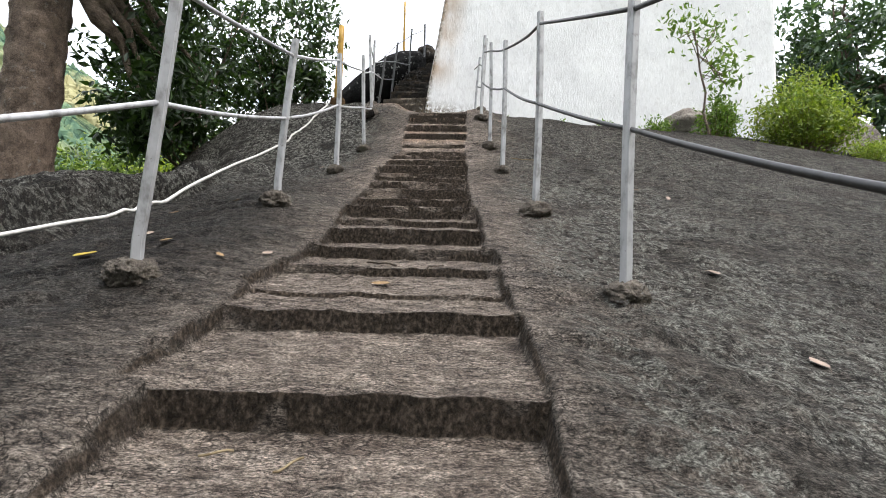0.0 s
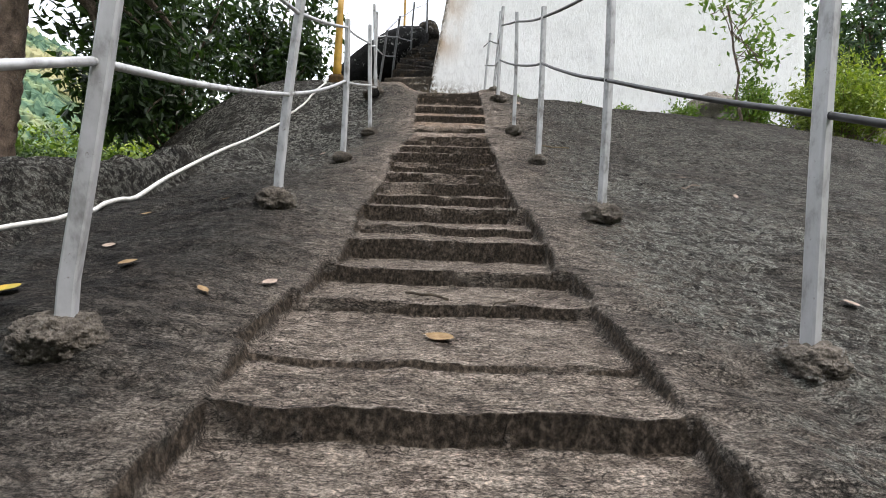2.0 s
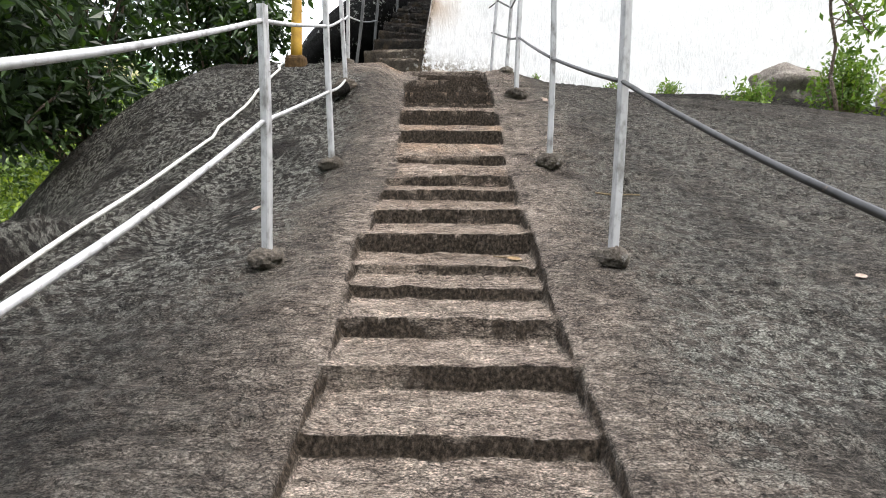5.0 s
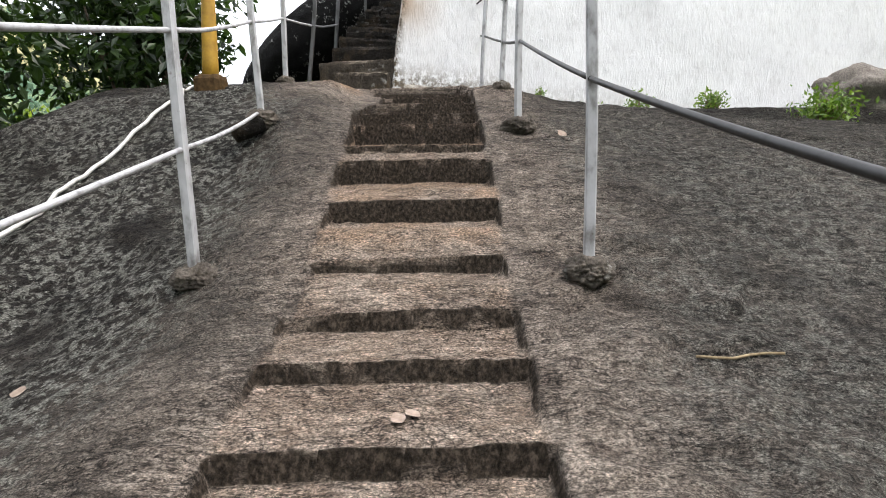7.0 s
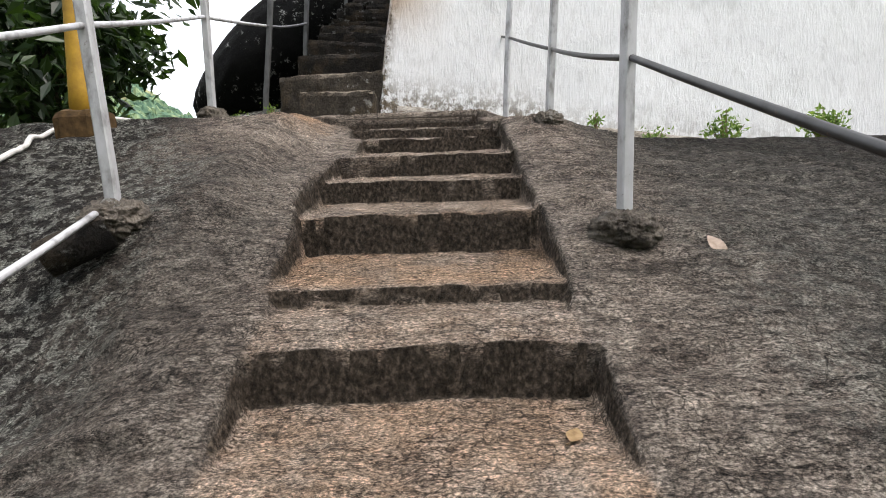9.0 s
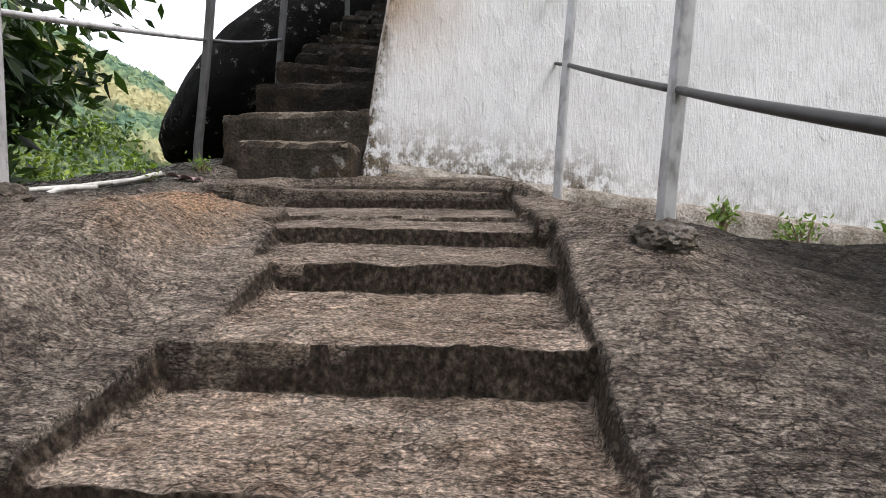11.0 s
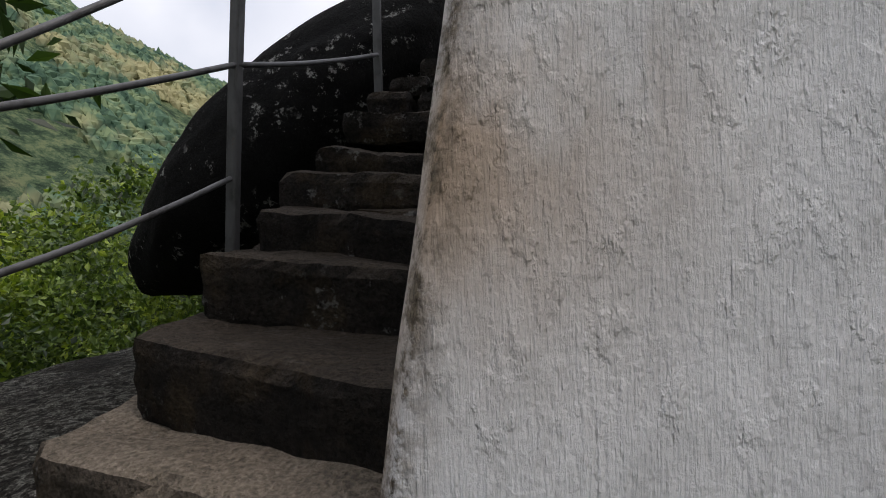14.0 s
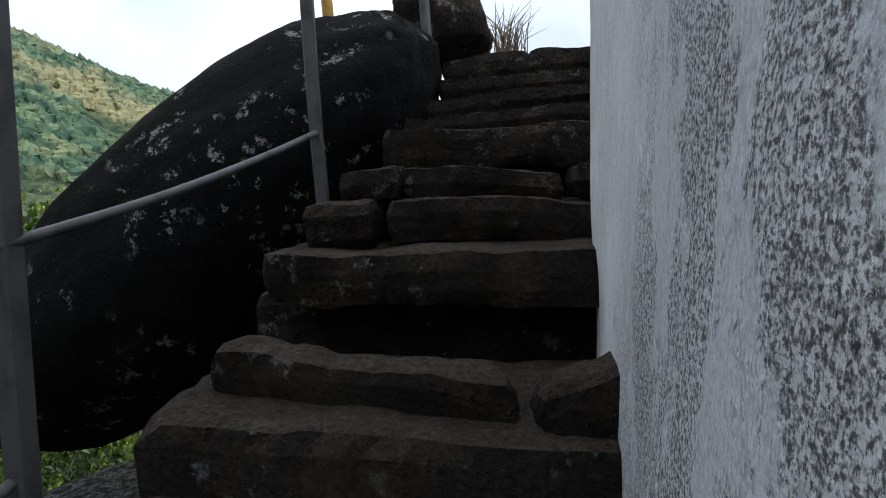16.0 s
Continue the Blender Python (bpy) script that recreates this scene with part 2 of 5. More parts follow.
    bump(n, l, b, ((flake, 1.0, 0.03), (line, 1.0, 0.06), (crack, 1.0, 0.16), (mid, 1.0, 0.12), (chip, 1.0, 0.03), (chisel, 1.0, 0.14), (grit, 1.0, 0.03), (fine, 1.0, 0.07)))
    return m


def stone_material(name, lo, hi, spots=0.0, moss=0.0, gloss=0.62, lit_worn_top=None):
    m, n, l, b = material(name, gloss)
    mid = tex_noise(n, l, 4.5, 7, (1, 1, 1), 0.7)
    fine = tex_noise(n, l, 55, 5)
    col = ramp(n, l, mid, ((0.3, lo), (0.72, hi)))
    if moss:
        mm = ramp(n, l, tex_noise(n, l, 3.0, 5), ((0.52, (0,) * 3), (0.66, (moss,) * 3)))
        col = mix(n, l, mm, col, (0.12, 0.085, 0.045))
    if spots:
        sp = ramp(n, l, tex_noise(n, l, 8.5, 7, (1, 1, 1), 0.75), ((0.575, (0,) * 3), (0.61, (1,) * 3)))
        pa = ramp(n, l, tex_noise(n, l, 1.6, 3), ((0.46, (0,) * 3), (0.54, (1,) * 3)))
        sp = math_node(n, l, "MULTIPLY", math_node(n, l, "MULTIPLY", sp, pa), spots)
        col = mix(n, l, sp, col, (0.36, 0.36, 0.34))
    # upward faces paled by normal: worn tops with overhead light painted in
    if lit_worn_top:
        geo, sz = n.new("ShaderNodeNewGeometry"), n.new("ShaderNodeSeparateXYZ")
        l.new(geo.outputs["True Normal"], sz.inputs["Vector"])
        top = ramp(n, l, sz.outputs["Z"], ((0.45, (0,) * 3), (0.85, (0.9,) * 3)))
        col = mix(n, l, math_node(n, l, "MULTIPLY", top, ramp(n, l, mid, ((0.3, (0.5,) * 3), (0.6, (1,) * 3)))), col, lit_worn_top)
    col = mix(n, l, 0.6, col, ramp(n, l, fine, ((0.36, (0.4,) * 3), (0.64, (1.6,) * 3))), "MULTIPLY")
    l.new(col, b.inputs["Base Color"])
    bump(n, l, b, ((mid, 1.0, 0.13), (fine, 1.0, 0.03)))
    return m


def plaster_material():
    """Whitewash with vertical brush marks, scuffs and grime towards the plinth."""
    m, n, l, b = material("whitewashed_plaster", 0.75)
    brush = tex_noise(n, l, 60, 5, (1.5, 1.5, 0.09), 0.65)
    lump = tex_noise(n, l, 9, 6, (1, 1, 0.6), 0.7)
    big = tex_noise(n, l, 0.8, 4)
    fine = tex_noise(n, l, 60, 4)
    at = n.new("ShaderNodeAttribute")
    at.attribute_name = "grime"
    sep = n.new("ShaderNodeSeparateColor")
    l.new(at.outputs["Color"], sep.inputs["Color"])
    col = ramp(n, l, big, ((0.3, (0.70, 0.705, 0.715)), (0.7, (0.80, 0.805, 0.815))))
    col = mix(n, l, 0.8, col, ramp(n, l, lump, ((0.36, (0.86, 0.855, 0.85)), (0.5, (1.0,) * 3))), "MULTIPLY")
    col = mix(n, l, 0.6, col, ramp(n, l, brush, ((0.36, (0.88, 0.878, 0.875)), (0.5, (1.0,) * 3))), "MULTIPLY")
    ochre = math_node(n, l, "MULTIPLY", sep.outputs["Green"], ramp(n, l, tex_noise(n, l, 2.0, 5, (1, 1, 0.5)), ((0.36, (0.25,) * 3), (0.56, (1.0,) * 3))))
    col = mix(n, l, ochre, col, (0.40, 0.29, 0.20))
    peel = ramp(n, l, tex_noise(n, l, 13, 8, (1, 1, 0.8), 0.75), ((0.44, (0,) * 3), (0.55, (1,) * 3)))
    col = mix(n, l, math_node(n, l, "MULTIPLY", peel, sep.outputs["Red"]), col, ramp(n, l, fine, ((0.36, (0.045, 0.036, 0.026)), (0.64, (0.22, 0.18, 0.13)))))
    pale = ramp(n, l, tex_noise(n, l, 5.0, 8, (1, 1, 0.45), 0.72), ((0.53, (0,) * 3), (0.56, (1,) * 3)))
    rough_side = ramp(n, l, tex_noise(n, l, 150, 6, (1, 1, 0.9), 0.75), ((0.43, (0.05, 0.048, 0.047)), (0.49, (0.27, 0.267, 0.27)), (0.54, (0.62, 0.62, 0.64))))
    rough_side = mix(n, l, math_node(n, l, "MULTIPLY", pale, 0.8), rough_side, (0.60, 0.61, 0.65))
    col = mix(n, l, math_node(n, l, "MULTIPLY", sep.outputs["Blue"], 0.92), col, rough_side)
    l.new(col, b.inputs["Base Color"])
    blister = ramp(n, l, tex_noise(n, l, 11, 5, (1, 1, 0.45), 0.6), ((0.56, (0,) * 3), (0.62, (1,) * 3)))
    drip = ramp(n, l, tex_noise(n, l, 26, 4, (1, 1, 0.28), 0.55), ((0.50, (0,) * 3), (0.58, (1,) * 3)))
    bump(n, l, b, ((brush, 0.75, 0.015), (lump, 0.25, 0.02), (blister, 0.5, 0.008), (drip, 0.45, 0.005), (fine, 0.5, 0.009)))
    return m


def metal_material(name="galvanised_paint", tone=1.0):
    m, n, l, b = material(name, 0.5, 0.25)
    mid = tex_noise(n, l, 14, 6, (1, 1, 0.5))
    col = ramp(n, l, mid, ((0.3, (0.17, 0.165, 0.16)), (0.5, (0.40, 0.40, 0.41)), (0.7, (0.47, 0.47, 0.49))))
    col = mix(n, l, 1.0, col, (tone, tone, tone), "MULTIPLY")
    rust = ramp(n, l, tex_noise(n, l, 22, 7, (1, 1, 1), 0.75), ((0.62, (0,) * 3), (0.7, (0.7,) * 3)))
    col = mix(n, l, rust, col, (0.10, 0.065, 0.045))
    l.new(col, b.inputs["Base Color"])
    bump(n, l, b, ((mid, 0.25, 0.004),))
    return m


def plain_material(name, lo, hi, rough=0.7, scale=12, stretch=(1, 1, 1)):
    m, n, l, b = material(name, rough)
    t = tex_noise(n, l, scale, 6, stretch)
    l.new(ramp(n, l, t, ((0.3, lo), (0.7, hi))), b.inputs["Base Color"])
    bump(n, l, b, ((t, 0.4, 0.01),))
    return m


def leaf_material(name, dark, light, trans=0.35, crowns=0.0):
    m, n, l, b = material(name, 0.45)
    g = n.new("ShaderNodeNewGeometry")
    col = ramp(n, l, g.outputs["Random Per Island"], ((0.0, dark), (0.6, tuple((a + c) / 2 for a, c in zip(dark, light))), (1.0, light)))
    if crowns:
        col = mix(n, l, 1.0, col, ramp(n, l, tex_noise(n, l, crowns, 3), ((0.38, (0.22, 0.28, 0.3)), (0.5, (0.8, 0.85, 0.8)), (0.62, (1.7, 1.5, 1.1)))), "MULTIPLY")
    l.new(col, b.inputs["Base Color"])
    t = n.new("ShaderNodeBsdfTranslucent")
    l.new(mix(n, l, 1.0, col, (1.4, 1.5, 0.5), "MULTIPLY"), t.inputs["Color"])
    s = n.new("ShaderNodeMixShader")
    s.inputs[0].default_value = trans
    l.new(b.outputs[0], s.inputs[1])
    l.new(t.outputs[0], s.inputs[2])
    l.new(s.outputs[0], n["Material Output"].inputs["Surface"])
    return m


def far_material():
    """Leaves of a far slope: crowns of several greens, blued by haze put into the colour, drier stretches between."""
    m, n, l, b = material("far_leaf", 0.8)
    crown = tex_noise(n, l, 0.17, 3)
    stretch = tex_noise(n, l, 0.022, 4)
    col = ramp(n, l, crown, ((0.36, (0.04, 0.08, 0.055)), (0.5, (0.085, 0.145, 0.09)), (0.62, (0.17, 0.225, 0.12))))
    col = mix(n, l, ramp(n, l, stretch, ((0.50, (0,) * 3), (0.60, (0.75,) * 3))), col, (0.36, 0.32, 0.17))
    l.new(col, b.inputs["Base Color"])
    return m


def hill_material():
    m, n, l, b = material("wooded_hillside", 0.95)
    a = tex_noise(n, l, 0.02, 4)
    c = tex_noise(n, l, 0.2, 9, (1, 1, 1), 0.8)
    green = ramp(n, l, c, ((0.42, (0.03, 0.055, 0.032)), (0.5, (0.09, 0.14, 0.075)), (0.58, (0.2, 0.24, 0.12))))
    bare = ramp(n, l, c, ((0.42, (0.10, 0.11, 0.05)), (0.58, (0.36, 0.30, 0.17))))
    col = mix(n, l, ramp(n, l, a, ((0.54, (0,) * 3), (0.62, (0.8,) * 3))), green, bare)
    l.new(col, b.inputs["Base Color"])
    bump(n, l, b, ((c, 1.0, 2.5),))
    return m


M_ROCK = rock_material()
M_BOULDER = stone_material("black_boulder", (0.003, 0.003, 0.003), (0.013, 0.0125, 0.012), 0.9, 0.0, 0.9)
# last colour pales the tops as if lit; the sides stay dark
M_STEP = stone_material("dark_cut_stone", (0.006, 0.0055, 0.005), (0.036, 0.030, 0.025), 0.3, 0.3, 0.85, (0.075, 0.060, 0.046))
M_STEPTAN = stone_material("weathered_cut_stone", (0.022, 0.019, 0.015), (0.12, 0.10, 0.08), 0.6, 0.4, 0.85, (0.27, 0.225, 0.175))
M_PLINTH = stone_material("stained_plaster", (0.13, 0.105, 0.075), (0.66, 0.61, 0.55), 0.5, 0.3, 0.85)
M_PALE = stone_material("pale_field_stone", (0.12, 0.10, 0.09), (0.36, 0.32, 0.28), 0.3)
M_MORTAR = stone_material("mortar_lump", (0.05, 0.043, 0.036), (0.26, 0.225, 0.19), 0.5, 0.0, 0.9)
M_PLASTER = plaster_material()
M_METAL = metal_material()
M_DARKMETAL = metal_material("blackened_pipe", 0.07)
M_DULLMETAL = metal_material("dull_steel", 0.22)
M_YELLOW = plain_material("yellow_paint", (0.26, 0.14, 0.015), (0.48, 0.28, 0.025), 0.5, 9)
M_BOXWOOD = plain_material("rusty_socket", (0.03, 0.018, 0.009), (0.10, 0.06, 0.025), 0.8, 20)
M_PVC = plain_material("weathered_pipe", (0.36, 0.35, 0.33), (0.60, 0.59, 0.56), 0.5, 25)
M_PLATE = plain_material("grey_plate", (0.5, 0.5, 0.5), (0.62, 0.62, 0.62), 0.6, 30)
M_INK = plain_material("faded_ink", (0.16, 0.16, 0.17), (0.25, 0.25, 0.26), 0.8, 40)
M_BARK = stone_material("bark", (0.05, 0.037, 0.029), (0.30, 0.225, 0.175), 0.35)
M_TWIG = plain_material("dry_twig", (0.10, 0.07, 0.04), (0.30, 0.24, 0.15), 0.8, 30)
M_LEAF = leaf_material("dark_leaf", (0.009, 0.021, 0.008), (0.044, 0.084, 0.023))
M_LEAFV = leaf_material("valley_leaf", (0.035, 0.072, 0.018), (0.22, 0.30, 0.065), 0.35, 0.4)
M_LEAFB = leaf_material("bush_leaf", (0.10, 0.16, 0.022), (0.30, 0.36, 0.07))
M_LEAFY = leaf_material("young_leaf", (0.06, 0.12, 0.02), (0.20, 0.30, 0.06))
M_FARLEAF = far_material()
M_LEAFG = leaf_material("bluish_leaf", (0.02, 0.045, 0.025), (0.085, 0.14, 0.075))
M_DRYLEAF = plain_material("fallen_leaf", (0.12, 0.075, 0.035), (0.27, 0.185, 0.10), 0.7, 30)
M_YLEAF = plain_material("yellow_fallen_leaf", (0.16, 0.17, 0.02), (0.46, 0.29, 0.04), 0.6, 12)
M_PALELEAF = plain_material("bleached_leaf", (0.18, 0.135, 0.105), (0.34, 0.27, 0.22), 0.8, 30)
M_PINK = plain_material("pink_wrapper", (0.16, 0.08, 0.085), (0.32, 0.19, 0.20), 0.4, 30)
M_HILL = hill_material()
M_EARTH = plain_material("valley_earth", (0.03, 0.045, 0.015), (0.09, 0.10, 0.035), 0.95, 0.6)
M_SOIL = plain_material("damp_soil", (0.03, 0.024, 0.018), (0.10, 0.08, 0.06), 0.9, 14)


# ---------- the rock and its cut steps ----------
STEPS = []


def cut(y, z, h, xl, xr):
    """One step cut into the rock: its edge at y and height z, the riser under it h high, between xl and xr."""
    STEPS.append((y, z, h, xl, xr))


cut(1.45, 1.04, 0.15, -0.74, 0.52)
cut(2.27, 1.19, 0.115, -0.90, 0.53)
cut(2.62, 1.285, 0.085, -0.90, 0.50)
cut(3.30, 1.37, 0.09, -0.94, 0.49)
cut(3.76, 1.474, 0.10, -0.90, 0.50)
cut(4.15, 1.61, 0.12, -0.83, 0.41)
cut(4.53, 1.735, 0.09, -0.83, 0.40)
cut(4.93, 1.855, 0.12, -0.86, 0.39)
cut(5.42, 1.987, 0.10, -0.86, 0.34)
cut(5.82, 2.11, 0.11, -0.85, 0.34)
cut(6.20, 2.24, 0.10, -0.85, 0.31)
cut(6.53, 2.36, 0.09, -0.85, 0.30)
cut(6.81, 2.46, 0.10, -0.87, 0.31)
cut(7.19, 2.58, 0.13, -0.89, 0.31)
cut(7.62, 2.72, 0.10, -0.84, 0.31)
cut(8.08, 2.87, 0.09, -0.83, 0.29)
cut(8.46, 2.99, 0.09, -0.83, 0.29)
cut(8.88, 3.19, 0.08, -0.77, 0.27)
cut(9.45, 3.49, 0.14, -0.79, 0.29)
cut(10.05, 3.78, 0.18, -0.83, 0.31)
cut(10.38, 3.92, 0.07, -0.82, 0.29)
cut(11.00, 4.17, 0.21, -0.86, 0.30)
cut(11.55, 4.34, 0.15, -0.89, 0.30)
cut(12.02, 4.48, 0.13, -0.86, 0.32)
cut(12.60, 4.65, 0.12, -0.76, 0.32)
cut(13.05, 4.76, 0.09, -0.88, 0.33)
cut(13.42, 4.83, 0.06, -0.98, 0.27)
cut(13.86, 4.93, 0.10, -1.62, 0.22)

S_Y, S_Z, S_H, S_L, S_R = (np.array(c) for c in zip(*STEPS))
PY = np.concatenate([[-6.0, 0.0], S_Y, [14.3, 15.2, 19.3, 24.0, 60.0]])
PZ = np.concatenate([[-1.2, 0.56], S_Z, [4.97, 5.05, 8.02, 8.3, 2.0]])


def profile(y):
    return np.interp(y, PY, PZ)


# broad swells and hollows beside the steps: centre, reach, height
SWELLS = [
    (-1.5, 4.5, 0.5, 0.7, 0.10), (-1.6, 3.2, 0.6, 0.6, 0.04), (0.85, 4.7, 0.5, 0.8, 0.05), (0.75, 7.6, 0.4, 1.8, 0.03), (0.7, 12.6, 0.5, 0.7, 0.10),
    (-2.4, 9.2, 1.0, 1.3, -0.16), (-1.8, 10.3, 0.5, 0.5, -0.10), (-1.15, 11.2, 0.4, 0.5, 0.10), (-2.2, 14.7, 0.4, 0.4, 0.10), (-1.62, 10.8, 0.25, 0.25, 0.08), (-3.05, 7.9, 0.32, 1.5, 0.40), (2.2, 14.3, 1.3, 0.45, -0.09),
]


def rock_height(x, y, rough=True):
    """Height of the rock at arrays x, y, and whether the place is cut into a step."""
    x, y = np.asarray(x, float), np.asarray(y, float)
    flat = np.interp(y, [-6, 15.2, 30], [-1.9, 5.05, 4.4])
    p = np.where(y > 14.6, profile(y) + (np.minimum(flat, 5.2) + 0.12 * sstep(-1.5, -2.0, x) - profile(y)) * np.clip(sstep(-1.5, -1.9, x) + sstep(-0.2, 0.6, x), 0, 1), profile(y))
    p = np.where((y > 15.2), p - 0.45 * sstep(-2.3, -1.8, x), p)
    # right flank
    r = np.maximum(x - np.interp(y, [0, 13.4, 14.0, 15], [0.45, 0.45, 0.2, 0.1]), 0)
    steep = np.interp(y, [0, 2.5, 4.2, 5.5, 12, 14, 15], [0.20, 0.17, 0.14, 0.075, 0.075, 0.20, 0.26])
    r2 = np.where(y > 13, np.minimum(r, 1.2) + 0.15 * np.maximum(r - 1.2, 0), r)
    r = r + (r2 - r) * sstep(13.0, 13.8, y)
    p = p - steep * r ** np.where(r > 1, 0.92, 1.15) - 0.012 * np.maximum(x - 4.5, 0) ** 2
    # left flank: a shoulder that dips half way up and humps near the top
    q = np.maximum(-x - 1.05, 0)
    fall = np.interp(y, [0, 4.8, 6.5, 8.2, 9.6, 10.6, 11.4, 13, 15], [0.05, 0.02, 0.10, 0.19, 0.19, 0.14, 0.03, 0.02, 0.08])
    hump = np.interp(y, [0, 3, 3.6, 5, 10.1, 11.0, 12.6, 13.5, 15], [0.0, 0.05, 0.03, 0, 0, 0.12, 0.22, 0.04, 0.12])
    p = p + hump * sstep(0.0, 0.35, q) - fall * q**1.15
    p = p - 0.35 * np.maximum(-x - np.interp(y, [0, 13, 15, 18, 20], [3.9, 3.9, 5.2, 5.2, 3.0]), 0) ** 1.6
    for cx, cy, rx, ry, dz in SWELLS:
        p = p + dz * np.exp(-(((x - cx) / rx) ** 2) - ((y - cy) / ry) ** 2)
    # gully and ledge beside the shoulder
    band = sstep(1.5, 3.0, y) * sstep(9.2, 7.6, y)
    p = p - 0.26 * band * np.exp(-(((x + 3.12) / 0.2) ** 2)) + 0.30 * band * sstep(-3.3, -3.45, x + 0.12 * np.sin(y * 1.7)) * sstep(-4.4, -3.9, x)
    p = p - 0.10 * np.exp(-(((x + 0.94) ** 2 + (y - 1.82) ** 2) / 0.03**2))
    if rough:
        ground0 = p
        p = p + (0.04 + 0.08 * sstep(1.3, 2.6, abs(x + 0.3))) * fbm(x * 0.7, y * 0.7, 3, 11) + 0.05 * fbm(x * 2.2, y * 5.0, 4, 23) * sstep(6, 4, abs(x))
        p = p + 0.030 * fbm(x * 6, y * 16, 3, 31) + 0.020 * (0.25 - abs(fbm(x * 10, y * 30, 3, 63))) * sstep(3.2, 2.2, abs(x)) + 0.10 * np.minimum(fbm(x * 1.3, y * 4.5, 3, 57) + 0.12, 0) * sstep(5, 3, abs(x))
        p = p + 0.22 * (fbm(x * 2.6, y * 1.8, 4, 83) + 0.5 * np.minimum(fbm(x * 5, y * 3.5, 3, 84), 0)) * sstep(-3.15, -3.4, x) * sstep(-5, -4.2, x) * sstep(2, 3, y) * sstep(9, 8, y)
        for k, (fy, amp, wave) in enumerate(((1.9, 0.040, 1.9), (4.6, 0.020, 2.6))):
            ph = y * fy + wave * fbm(x * 0.8, y * 0.7, 4, 90 + k) * 2
            saw = ph - np.floor(ph)
            patchy = sstep(0.0, 0.12, fbm(x * 0.9, y * 1.1, 3, 95 + k))
            p = p + amp * (sstep(0.0, 0.10, saw) - saw) * patchy * sstep(5, 3.5, abs(x)) * sstep(14.2, 13.2, y)
        p = ground0 + (p - ground0) * (1 - 0.65 * sstep(13.3, 13.9, y) * sstep(-1.9, -1.5, x) * sstep(1.2, 0.6, x))
        beside = np.clip(np.maximum(np.interp(y, S_Y, S_L) - x, x - np.interp(y, S_Y, S_R)), 0, None)
        p = ground0 + (p - ground0) * (1 - 0.6 * np.exp(-((beside / 0.16) ** 2)))
    # the steps
    i = np.clip(np.searchsorted(S_Y, y, side="right") - 1, -1, len(S_Y) - 1)
    wob = 0.05 * fbm(x * 1.6, y * 0 + 3.3 * i, 4, 5) + 0.022 * fbm(x * 9, y * 0 + 5.1 * i, 2, 15)
    yy = y + wob
    i = np.searchsorted(S_Y, yy, side="right") - 1
    nxt, cur = np.clip(i + 1, 0, len(S_Y) - 1), np.clip(i, 0, len(S_Y) - 1)
    y0 = np.where(i < 0, 0.2, S_Y[cur])
    y1, z1 = S_Y[nxt], S_Z[nxt] - S_H[nxt]
    back = np.clip(y1 - yy, 0, 2)
    tread = z1 - 0.07 * back + 0.012 * np.exp(-back / 0.05)
    calm = 1 - 0.7 * sstep(12.8, 13.6, y)
    tread = tread + ((0.03 * fbm(x * 6, y * 6, 4, 41) + 0.012 * fbm(x * 24, y * 30, 2, 43)) * calm if rough else 0)
    xl = S_L[nxt] + 0.05 * fbm(y * 4, y * 0 + 1, 3, 7)
    xr = S_R[nxt] + 0.05 * fbm(y * 4, y * 0 + 5, 3, 9)
    inside = sstep(-0.018, 0.018, x - xl) * sstep(-0.018, 0.018, xr - x) * (yy < S_Y[-1]) * sstep(-0.2, 0.5, y)
    low = np.minimum(p, tread) + 0.12 * np.clip(tread - p, -0.05, 0)
    wall_cut = 4 * inside * (1 - inside) * np.clip((p - tread) / 0.05, 0, 1)
    p = p + (low - p) * inside
    # landing with a low curved ledge at the foot of the wall
    rim = 14.10 - 0.45 * np.maximum(x + 0.6, 0) ** 2.6 + 0.02 * fbm(x * 3, x * 0, 3, 71)
    ledge = sstep(0, 0.04, y - rim) * sstep(-1.5, -0.95, x) * sstep(0.5, 0.26, x) * (y < 15)
    # mask of risers, cut walls and the ledge's rim, darkened as if shaded
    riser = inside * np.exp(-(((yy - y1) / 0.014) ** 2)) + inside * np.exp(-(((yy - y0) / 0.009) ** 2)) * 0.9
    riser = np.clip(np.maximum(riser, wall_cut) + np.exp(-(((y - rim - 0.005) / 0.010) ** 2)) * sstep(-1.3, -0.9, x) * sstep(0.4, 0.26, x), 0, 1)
    return p + 0.07 * ledge, inside, riser


def ground_z(x, y):
    return float(rock_height(np.array([x]), np.array([y]))[0][0])


def grid_axis(stops):
    """Coordinates from (start, spacing) stops; the last stop ends the axis."""
    out = []
    for (a, s), (b, _) in zip(stops, stops[1:]):
        out.extend(np.arange(a, b - s * 0.3, s))
    return np.array(out + [stops[-1][0]])


